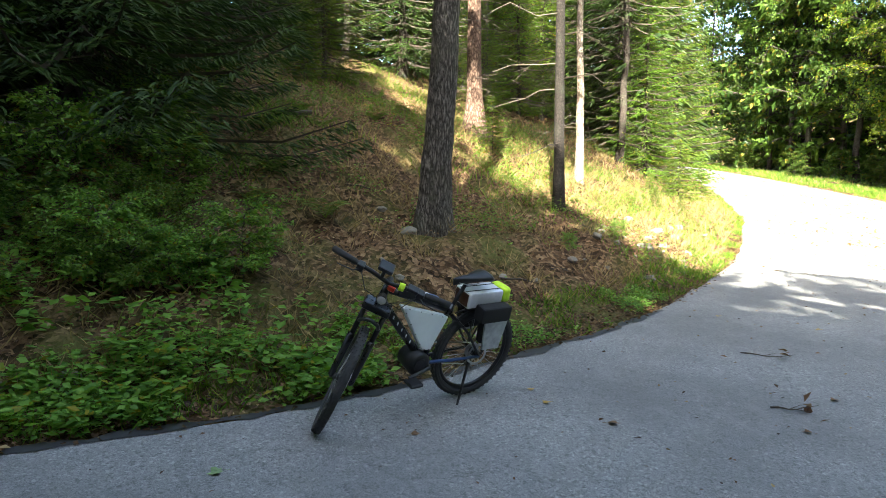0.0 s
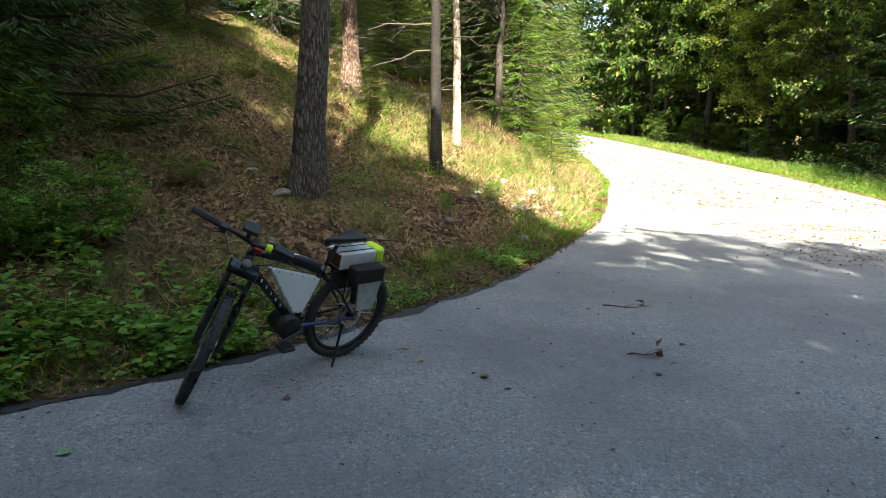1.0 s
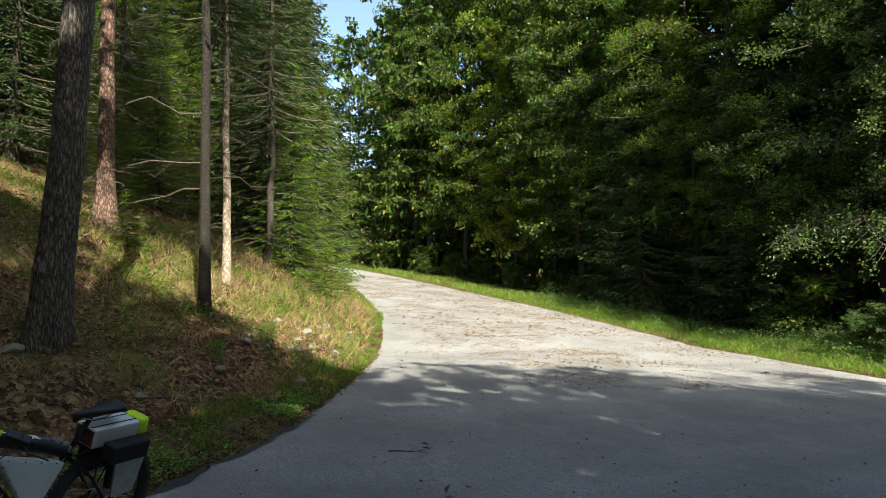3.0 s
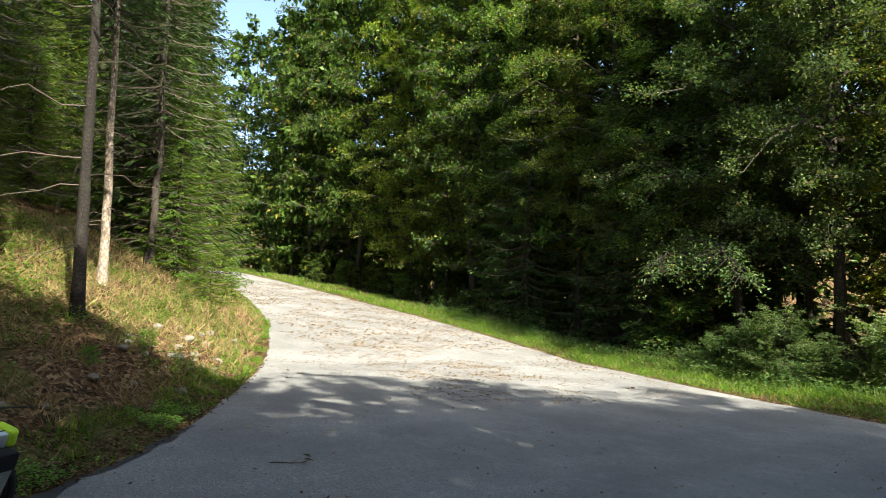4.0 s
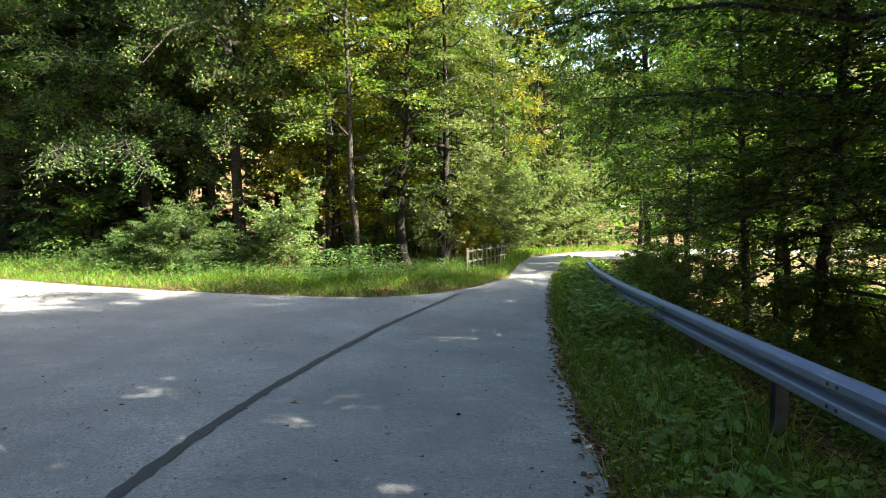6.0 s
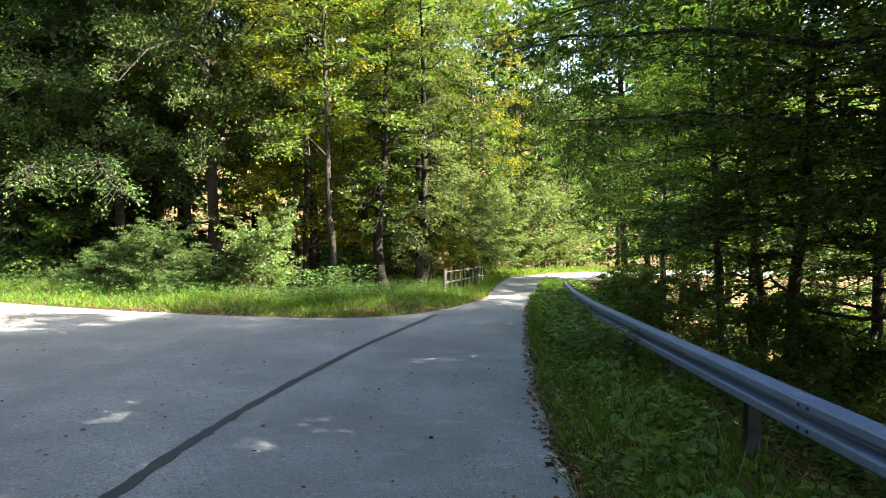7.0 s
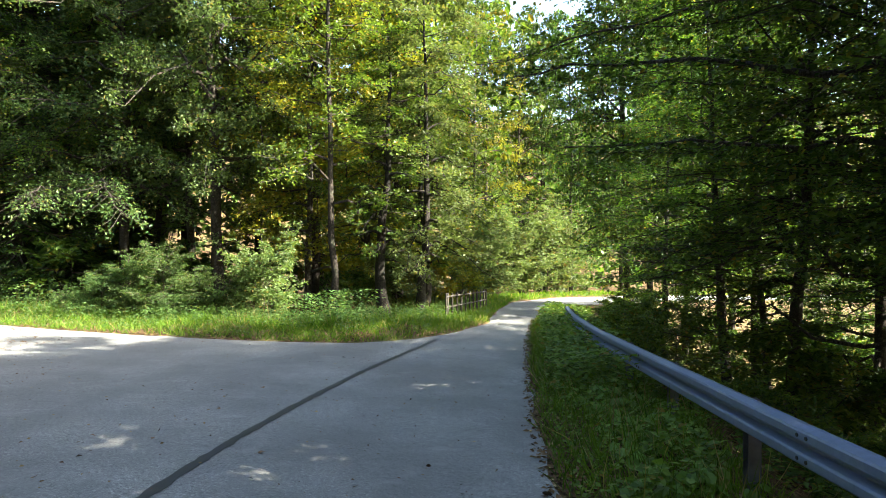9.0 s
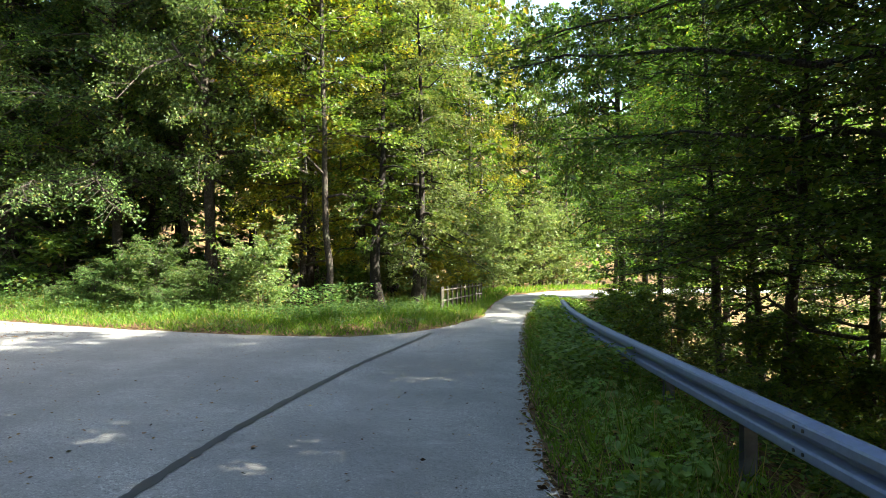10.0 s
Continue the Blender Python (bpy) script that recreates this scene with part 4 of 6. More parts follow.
plant(under, [(6.8, 9.8, 50, 0.6), (7.8, 12.4, 170, 0.8), (8.2, 9.2, 15, 0.8), (9.4, 12.8, 80, 0.9), (11.3, 10.2, 130, 1.0), (10.6, 16.6, 190, 0.9), (12.8, 14.6, 250, 1.0), (8.4, 19.4, 310, 0.9), (13.2, 20.8, 40, 1.1), (7.2, 24.4, 100, 0.9), (10.4, 26.6, 160, 1.0), (6.6, 11.8, 220, 0.6), (7.0, 6.6, 280, 0.7), (9.6, 6.0, 345, 0.9), (6.4, 20.8, 66, 0.8), (12.0, 7.6, 12, 1.1), (14.6, 17.8, 99, 1.2), (-10.8, 22.8, 0, 0.9), (-23.0, 25.0, 200, 0.9), (-29.0, 25.2, 300, 0.9), (-32, 25.8, 350, 0.9),
              (-36, 25.4, 40, 1), (-40, 26, 90, 1.1), (-45, 26.6, 140, 1.2), (-51, 27.8, 190, 1.3), (-2.8, 23.2, 240, 0.7), (-9.6, 24.5, 290, 1.1), (-12.8, 27, 340, 1.1), (-16.6, 28, 20, 1.2),
              (-59, 24, 77, 1.3), (-66, 21.5, 10, 1.5), (-72, 17, 210, 1.6), (-47, 24.5, 33, 0.9), (-55, 24.5, 120, 1.2)], "beech saplings under the trees")
low = broadleaf("beech_sapling", 2.6, 1.7, 0.2, 24, 7, 26, 0.12, 0.025, M_BEECH, M_TWIG, "leafy beech sapling beside the guard rail", "shrub", rise=0.35, droop=0.2, sides=6)
plant(low, [(4.9, 9.4, 60, 0.7), (4.3, 16.8, 200, 0.6), (4.1, 13.4, 320, 0.55), (4.4, 4.4, 20, 0.5), (4.0, 6.6, 140, 0.45), (5.0, 2.6, 260, 0.6), (3.9, 8.2, 80, 0.45), (4.3, 12.2, 120, 0.8), (4.2, 15.0, 180, 0.75), (4.7, 18.2, 240, 0.7), (5.7, 21.0, 300, 0.7), (7.2, 24.5, 30, 0.7),
            (9.5, 11.0, 330, 1.0)  , (10.0, 17.5, 10, 1.4)], "saplings beside the rail")
bramble = broadleaf("bank_shrub", 1.35, 0.85, 0.1, 20, 6, 24, 0.08, 0.014, M_HERB, M_TWIG, "bushy green undergrowth at the foot of the bank", "shrub", rise=0.7, droop=0.15, sides=5)

# ---------------------------------------------------------------- ferns


def fern(label):
    root = new("fern")
    for i in range(8):
        yaw = i * 0.785 + rng.normal() * 0.2
        w = np.array([math.cos(yaw), math.sin(yaw)])
        ln = rng.uniform(0.55, 0.8)
        t = np.linspace(0, 1, 18)
        p = np.c_[np.outer(ln * 0.75 * t, w), ln * (0.95 * t - 0.6 * t ** 2.2)]
        g = Geo().tube(p[::3], 0.004 * (1.05 - t[::3]), 3)
        lat = np.array([-w[1], w[0], 0.0])
        for sgn in (-1, 1):
            size = ln * 0.24 * np.sin(np.pi * np.clip(t[2:] * 0.86 + 0.14, 0, 1)) ** 0.8 + 0.012
            d = lat * sgn + np.array([w[0], w[1], 0]) * 0.35 + np.array([0, 0, -0.12])
            g.leaves(p[2:], np.repeat(d[None], 16, 0), np.array([0, 0, 1.0]) + rng.normal(size=(16, 3)) * 0.12, size, 0.035, 0.04)
        part("frond", g, M_FERN, root)
    return tagged(root, label, "fern")


frn = fern("green fern with arching fronds on the bank")

# ---------------------------------------------------------------- fence by the bridge


def wooden_fence():
    root = new("fence")
    tagged(root, "low weathered wooden railing beside the road", "fence")
    line = resample([(-0.14, 20.4), (0.61, 23.25), (1.10, 25.1), (1.58, 26.9)], 0.3)
    n = len(line)
    sel = line[np.linspace(0, n - 1, 12).astype(int)]
    for x, y in sel:
        z = base_height(x, y)
        part("post", Geo().tube([[x, y, z - 0.3], [x, y, z + 0.5], [x, y, z + 0.86], [x, y, z + 0.87]], [0.036, 0.034, 0.032, 0.001], 8, 0.03), M_FENCE, root)
    for h in (0.42, 0.76):
        p = np.c_[line, base_height(line[:, 0], line[:, 1]) + h]
        part("rail", Geo().tube(p, np.full(n, 0.026), 6, 0.05), M_FENCE, root)


wooden_fence()

# ---------------------------------------------------------------- grass, herbs and litter


def beside(line, n, d0, d1, box=None, power=1.0):
    """Random places along a line, d0 to d1 outside the road."""
    i = rng.integers(1, len(line) - 1, n)
    t = unit(line[i + 1] - line[i - 1])
    d = d0 + (d1 - d0) * rng.uniform(0, 1, n) ** power
    p = line[i] + rng.uniform(-0.13, 0.13, (n, 1)) * t + np.stack([-t[:, 1], t[:, 0]], 1) * d[:, None]
    if box:
        p = p[(p[:, 0] > box[0]) & (p[:, 0] < box[1]) & (p[:, 1] > box[2]) & (p[:, 1] < box[3])]
    return p


def clip_line(line, box):
    return line[(line[:, 0] > box[0]) & (line[:, 0] < box[1]) & (line[:, 1] > box[2]) & (line[:, 1] < box[3])]


def outside(p, least=0.02):
    z, d, *_ = land(p[:, 0], p[:, 1])
    keep = d > least
    return np.c_[p[keep], z[keep]]


def patchy(p, scale, level):
    return p[soft_noise(p[:, 0], p[:, 1], scale, 3.0) + 0.5 * soft_noise(p[:, 0], p[:, 1], scale * 2.7, 1.0) > level]


def blades(g, p, h, w, bend=0.5):
    n = len(p)
    hh = h * rng.uniform(0.5, 1.3, n)
    d = np.c_[rng.normal(size=(n, 2)) * bend, np.ones(n)]
    nrm = np.c_[rng.normal(size=(n, 2)), np.zeros(n)]
    g.leaves(p - [0, 0, 0.01], d, nrm, hh, w * rng.uniform(0.7, 1.3, n), 0.06)


def herbs(g, p, leaf, height, count=7):
    n = len(p)
    for c in range(count):
        a = c * 2.4 + rng.uniform(0, 6.28, n)
        q = p + np.c_[rng.normal(size=(n, 2)) * leaf * 0.5, rng.uniform(0.15, 1.0, n) * height]
        d = np.c_[np.cos(a), np.sin(a), rng.uniform(-0.25, 0.5, n)]
        size = leaf * rng.uniform(0.6, 1.3, n)
        g.leaves(q, d, np.array([0, 0, 1.0]) + rng.normal(size=(n, 3)) * 0.35, size, size * 0.68, 0.08)


def litter(g, p, size, lift=0.012):
    n = len(p)
    a = rng.uniform(0, 6.28, n)
    d = np.c_[np.cos(a), np.sin(a), rng.normal(size=n) * 0.3]
    s = size * rng.uniform(0.5, 1.3, n)
    g.leaves(p + np.c_[np.zeros((n, 2)), rng.uniform(0.3, 1.6, n) * lift], d, np.array([0, 0, 1.0]) + rng.normal(size=(n, 3)) * 0.35, s, s * 0.6, 0.1)


def stuff(name, g, mat, label, category):
    return tagged(new(name, g.mesh(name, mat)), label, category, kind="stuff")


near_grass = clip_line(E_GRASS, (-30, 3, 13, 40))
far_grass = clip_line(E_GRASS, (-70, -26, 13, 40))
g = Geo()
blades(g, outside(beside(near_grass, 30000, 0.03, 3.6, None, 0.9)), 0.19, 0.020, 0.7)
blades(g, patchy(outside(beside(near_grass, 30000, 0.1, 3.6)), 2.6, 0.1), 0.32, 0.012, 0.75)
blades(g, patchy(outside(beside(near_grass, 16000, 1.5, 4.5)), 1.2, -0.1), 0.44, 0.012, 0.65)
blades(g, patchy(outside(beside(far_grass, 26000, 0.1, 4.0)), 1.6, -0.3), 0.30, 0.03, 0.7)
blades(g, outside(beside(clip_line(E_GRASS, (2, 30, 26, 60)), 5000, 0.05, 3.0)), 0.3, 0.05)
stuff("verge_grass", g, M_GRASS, "sunlit green grass along the road verge", "grass")
g = Geo()
blades(g, patchy(outside(beside(near_grass, 5000, 0.05, 4.2)), 1.9, 0.3), 0.28, 0.012, 0.7)
blades(g, patchy(outside(beside(near_grass, 1400, 1.6, 4.8)), 0.8, 0.1), 0.70, 0.008, 0.25)
blades(g, outside(beside(far_grass, 1500, 0.2, 4.0)), 0.3, 0.04)
stuff("verge_dry_grass", g, M_DRY, "dry seed stalks among the verge grass", "grass")
g = Geo()
herbs(g, outside(beside(near_grass, 3000, 1.1, 4.6)), 0.07, 0.45, 10)
herbs(g, patchy(outside(beside(near_grass, 3200, 0.1, 3.2)), 1.7, 0.0), 0.055, 0.2, 7)
herbs(g, patchy(outside(beside(near_grass, 1300, 2.2, 5.0)), 0.9, 0.1), 0.085, 0.95, 12)
stuff("verge_herbs", g, M_SHRUB, "tall weeds and herbs behind the grass verge", "plants")

rail_near = clip_line(E_RAIL, (-1, 4, -5, 22))
g = Geo()
blades(g, outside(beside(rail_near, 20000, 0.02, 1.9)), 0.22, 0.010, 0.6)
blades(g, outside(beside(rail_near, 3500, 0.2, 1.7)), 0.42, 0.009, 0.55)
stuff("rail_grass", g, M_GRASS, "long green grass beside the guard rail", "grass")
g = Geo()
herbs(g, outside(beside(rail_near, 2000, 0.12, 1.2)), 0.045, 0.14, 8)
herbs(g, patchy(outside(beside(rail_near, 1500, 0.3, 2.2)), 2.4, 0.0), 0.07, 0.30, 8)
herbs(g, patchy(outside(beside(rail_near, 700, 0.3, 1.6)), 2.2, 0.1), 0.10, 0.24, 6)
herbs(g, outside(beside(clip_line(E_RAIL, (-1, 4, 8, 24)), 1300, 0.25, 1.8)), 0.10, 0.6, 9)
stuff("rail_herbs", g, M_HERB, "low herbs and nettles beside the guard rail", "plants")

# darkened leaf colour in place of shade on the slope
g = Geo()
herbs(g, outside(beside(rail_near, 3000, 1.9, 6.5)), 0.085, 0.45, 8)
stuff("slope_undergrowth", g, M_SHADED, "leafy undergrowth on the slope below the rail, coloured darker for shade", "plants")
g = Geo()
blades(g, outside(beside(rail_near, 900, 0.15, 1.9)), 0.50, 0.006, 0.5)
stuff("rail_dry_stalks", g, M_DRY, "dry grass stalks beside the guard rail", "grass")


def broad_plant():
    root = new("butterbur")
    for i in range(6):
        a = i * 1.05 + rng.normal() * 0.3
        w = np.array([math.cos(a), math.sin(a)])
        ln, hh = rng.uniform(0.08, 0.2), rng.uniform(0.14, 0.34)
        top = np.array([*(w * ln), hh])
        stalk = part("stalk", Geo().tube([[0, 0, -0.02], top * [0.6, 0.6, 0.6], top], [0.005, 0.004, 0.003], 4), M_HERB, root)
        # a round lobed blade
        k = 14
        ang = np.arange(k) * 2 * np.pi / k
        r = 0.10 * rng.uniform(0.8, 1.25) * (1 + 0.13 * np.cos(ang * 5)) * (1 - 0.35 * np.exp(-((ang - np.pi) / 0.4) ** 2))
        tilt = 0.35
        v = [top] + [top + np.array([w[0] * x - w[1] * y, w[1] * x + w[0] * y, -tilt * x + 0.2 * abs(y) - 0.5 * (x * x + y * y) * 4]) for x, y in zip(0.05 + r * np.cos(ang), r * np.sin(ang))]
        blade = Geo().add(v, [[0, 1 + j, 1 + (j + 1) % k] for j in range(k)])
        part("leaf", blade, M_BLADE, stalk)
    return tagged(root, "broad-leaved green plant growing under the guard rail", "plant")


M_BLADE = leaf_material("broad_leaf", (0.075, 0.15, 0.03), (0.15, 0.25, 0.05), (0.40, 0.34, 0.04))
spots = outside(beside(clip_line(E_RAIL, (-1, 4, 2.2, 9)), 90, 0.6, 1.8))
plant(broad_plant(), [(q[0], q[1], rng.uniform(0, 360), rng.uniform(0.5, 0.9)) for q in spots], "butterburs under the rail")
g = Geo()
litter(g, outside(beside(rail_near, 5000, -0.10, 0.30), -0.12), 0.065)
litter(g, outside(beside(clip_line(E_RAIL, (-1, 9, 2, 30)), 7000, 0.2, 9)), 0.08, 0.02)
litter(g, outside(beside(clip_line(E_GRASS, (-50, 3, 13, 40)), 9000, 3.4, 12)), 0.13, 0.02)
stuff("wood_litter", g, M_LITTER, "brown fallen leaves on the ground", "leaves")

bank_near = clip_line(E_BANK, (-19, 0, -7, 9))
bank_mid = clip_line(E_BANK, (-40, -12, 4, 16))
g = Geo()
litter(g, outside(beside(bank_near, 60000, 0.02, 9.0, None, 1.3)), 0.038, 0.03)
litter(g, outside(beside(bank_near, 3500, -0.05, 0.4), -0.06), 0.06)
litter(g, outside(beside(bank_mid, 5000, 0.1, 8)), 0.11, 0.02)
stuff("bank_litter", g, M_LITTER, "brown fallen leaves covering the bank", "leaves")
g = Geo()
blades(g, patchy(outside(beside(bank_near, 36000, 0.6, 11, None, 1.2)), 1.9, 0.0), 0.24, 0.009, 0.9)
blades(g, outside(beside(bank_mid, 16000, 0.3, 7)), 0.28, 0.02, 0.7)
stuff("bank_dry_grass", g, M_DRY, "dry straw-coloured grass on the bank", "grass")
g = Geo()
blades(g, patchy(outside(beside(bank_near, 16000, 0.03, 0.75)), 2.6, 0.0), 0.14, 0.008, 0.7)
blades(g, patchy(outside(beside(clip_line(E_BANK, (-30, -9.5, 3, 14)), 15000, 0.05, 4.5, None, 1.6)), 1.7, 0.05), 0.20, 0.012, 0.7)
blades(g, patchy(outside(beside(bank_near, 12000, 3.5, 12)), 0.9, 0.15), 0.26, 0.014, 0.6)
stuff("bank_grass", g, M_GRASS, "green grass at the foot of the bank", "grass")
g = Geo()
herbs(g, patchy(outside(beside(clip_line(E_BANK, (-5.3, 0, -7, 0.1)), 2400, 0.05, 0.95, None, 1.3)), 3.1, -0.1), 0.060, 0.14, 7)
herbs(g, patchy(outside(beside(clip_line(E_BANK, (-9, -5.2, 0, 3)), 900, 0.05, 0.6)), 3.1, 0.2), 0.035, 0.10, 7)
herbs(g, patchy(outside(beside(bank_near, 1100, 0.3, 7)), 2.7, 0.45), 0.04, 0.14, 7)
herbs(g, outside(beside(clip_line(E_BANK, (-5, 0, -7, -0.3)), 320, 0.2, 2.2)), 0.095, 0.22, 6)
herbs(g, patchy(outside(beside(clip_line(E_BANK, (-4.6, 0, -7, -0.7)), 900, 0.3, 2.4)), 1.3, -0.2), 0.055, 0.35, 9)
stuff("bank_herbs", g, M_HERB, "low green leafy plants at the foot of the bank", "plants")

g = Geo()
herbs(g, patchy(outside(beside(bank_near, 9000, 1.9, 10)), 1.15, 0.0), 0.038, 0.24, 9)
herbs(g, patchy(outside(beside(clip_line(E_BANK, (-30, -10, 3, 14)), 3500, 0.4, 7)), 1.6, -0.1), 0.055, 0.30, 9)
stuff("bank_bilberry", g, M_FERN, "low yellow-green bilberry growth on the upper bank", "plants")

# fallen leaves on the asphalt: few in the open, bleached drifts down the far arm of the road


def strewn(g, n, box, size, least=-0.1, most=-99, scale=0.0, level=0.0):
    q = np.c_[rng.uniform(box[0], box[1], n), rng.uniform(box[2], box[3], n)]
    dq = land(q[:, 0], q[:, 1])[1]
    q = q[(dq < least) & (dq > most)]
    if scale:
        q = patchy(q, scale, level)
    litter(g, np.c_[q, base_height(q[:, 0], q[:, 1]) + 0.012], size, 0.006)


g = Geo()
strewn(g, 1700, (-16, 0.8, -3, 15), 0.028)
strewn(g, 200, (-16, 0.8, 1, 15), 0.05)
strewn(g, 900, (-26, -8, 5, 18), 0.045)
strewn(g, 5000, (-16, -7, 6, 15), 0.04, -1.2, -99, 0.9, 0.45)
stuff("road_leaves", g, M_LITTER, "scattered brown leaves lying on the asphalt", "leaves")
g = Geo()
strewn(g, 16000, (-34, -9, 6, 21), 0.065, -0.1, -6.5, 0.7, 0.1)
strewn(g, 5000, (-18, -8, 8, 13), 0.055, -1.5, -9, 1.3, 0.1)
strewn(g, 14000, (-45, -17, 9, 22), 0.09, -0.05, -9, 1.1, -0.3)
strewn(g, 7000, (-42, -9, 13.5, 22), 0.06, -0.02, -1.3)
strewn(g, 700, (-10, 0.8, 1, 15), 0.035)
stuff("bleached_leaves", g, M_TAN, "tan leaves strewn over the sunlit asphalt", "leaves")

# ---------------------------------------------------------------- the wooded hills all round
g = Geo()
n = 1500
az = rng.uniform(-75, 150, n)
dist = 58 + 150 * rng.uniform(0, 1, n) ** 0.75
px, py = -dist * np.sin(np.radians(az)), dist * np.cos(np.radians(az))
tz, td, tb, tg, tr = land(px, py)
for x, y, z, d in zip(px, py, tz, td):
    if d < 5:
        continue
    h = rng.uniform(10, 17)
    m = 44
    u = rng.uniform(0.05, 1, m)
    a = rng.uniform(0, 6.28, m)
    r = h * 0.27 * np.sqrt(np.sin(np.pi * np.clip(u * 0.85 + 0.12, 0, 1))) * rng.uniform(0.5, 1.1, m)
    p = np.c_[x + r * np.cos(a), y + r * np.sin(a), z + u * h]
    g.leaves(p, np.c_[np.cos(a), np.sin(a), rng.normal(size=m) * 0.4 - 0.2], np.array([0, 0, 1.0]) + rng.normal(size=(m, 3)) * 0.5, rng.uniform(0.9, 1.7, m), rng.uniform(0.7, 1.2, m))
stuff("distant_wood", g, M_SHADED, "mixed green woods on the hills beyond the road", "woods")

# ---------------------------------------------------------------- the bicycle
M_FRAME = plain_material("black_gloss_paint", (0.005, 0.0055, 0.008), 0.28, 0, 0.2, 30)
M_BLUE = plain_material("blue_paint", (0.012, 0.045, 0.14), 0.35, 0, 0.15, 30)
M_RUBBER = plain_material("tyre_rubber", (0.028, 0.028, 0.029), 0.9, 0, 0.3, 60)
M_BLACK = plain_material("black_plastic", (0.007, 0.007, 0.008), 0.5, 0, 0.25, 50)
M_STEEL = plain_material("dull_steel", (0.45, 0.45, 0.46), 0.35, 0.9, 0.15, 40)
M_RIM = plain_material("black_alloy", (0.02, 0.02, 0.023), 0.4, 0.4, 0.2, 40)
M_PANEL = plain_material("pale_grey_board", (0.70, 0.76, 0.76), 0.6, 0, 0.05, 12)
M_ALU = plain_material("brushed_aluminium", (0.72, 0.72, 0.73), 0.38, 0.55, 0.08, 25)
M_NEON = plain_material("hi_vis_yellow", (0.55, 0.80, 0.03), 0.7, 0, 0.15, 30, 0.004)
M_RED = plain_material("red_plastic", (0.50, 0.04, 0.02), 0.4, 0, 0.1, 40)
M_BROWN = plain_material("dark_red_plastic", (0.10, 0.04, 0.03), 0.5, 0, 0.2, 40)
M_BAG = plain_material("black_canvas", (0.009, 0.009, 0.010), 0.85, 0, 0.3, 70, 0.002)
M_FLAP = plain_material("grey_reflective_cloth", (0.36, 0.385, 0.39), 0.55, 0.2, 0.25, 20, 0.003)
M_WHITE = plain_material("white_print", (0.75, 0.76, 0.78), 0.5, 0, 0.05, 20)
M_LENS = plain_material("lamp_lens", (0.45, 0.47, 0.48), 0.15, 0.3, 0.05, 30)


def block(lo, hi, bevel=0.006, segments=2, taper=1.0):
    """A box with rounded edges."""
    bm = bmesh.new()
    bmesh.ops.create_cube(bm, size=1.0)
    for v in bm.verts:
        k = taper if v.co.z < 0 else 1.0
        v.co = Vector([(lo[i] + hi[i]) / 2 + v.co[i] * (hi[i] - lo[i]) * (k if i < 2 else 1) for i in range(3)])
    bmesh.ops.bevel(bm, geom=bm.edges[:], offset=bevel, segments=segments, affect="EDGES", profile=0.6)
    return bm


def rod(a, b, r, sides=10, mid=None, r2=None):
    a, b = np.array(a, float), np.array(b, float)
    e = unit(b - a) * 0.0005
    return Geo().tube([a - e, a, b, b + e], [0.0005, r, r if r2 is None else r2, 0.0005], sides)


def ring(rad, prof, n=64):
    """A ring about the y axis: prof holds (out, side) pairs round its section."""
    a = np.arange(n) * 2 * np.pi / n
    p = np.array(prof)
    v = np.stack([(rad + p[None, :, 0]) * np.cos(a)[:, None], np.broadcast_to(p[None, :, 1], (n, len(p))), (rad + p[None, :, 0]) * np.sin(a)[:, None]], -1)
    m = len(p)
    i, j = np.arange(n)[:, None], np.arange(m)[None]
    q = np.stack([i * m + j, ((i + 1) % n) * m + j, ((i + 1) % n) * m + (j + 1) % m, i * m + (j + 1) % m], -1).reshape(-1, 4)
    return Geo().add(v, q)


def disc(rad, y0, y1, n=24):
    return Geo().tube([[0, y0 - 0.0004, 0], [0, y0, 0], [0, y1, 0], [0, y1 + 0.0004, 0]], [0.0004, rad, rad, 0.0004], n)


BIKE_R = 0.335


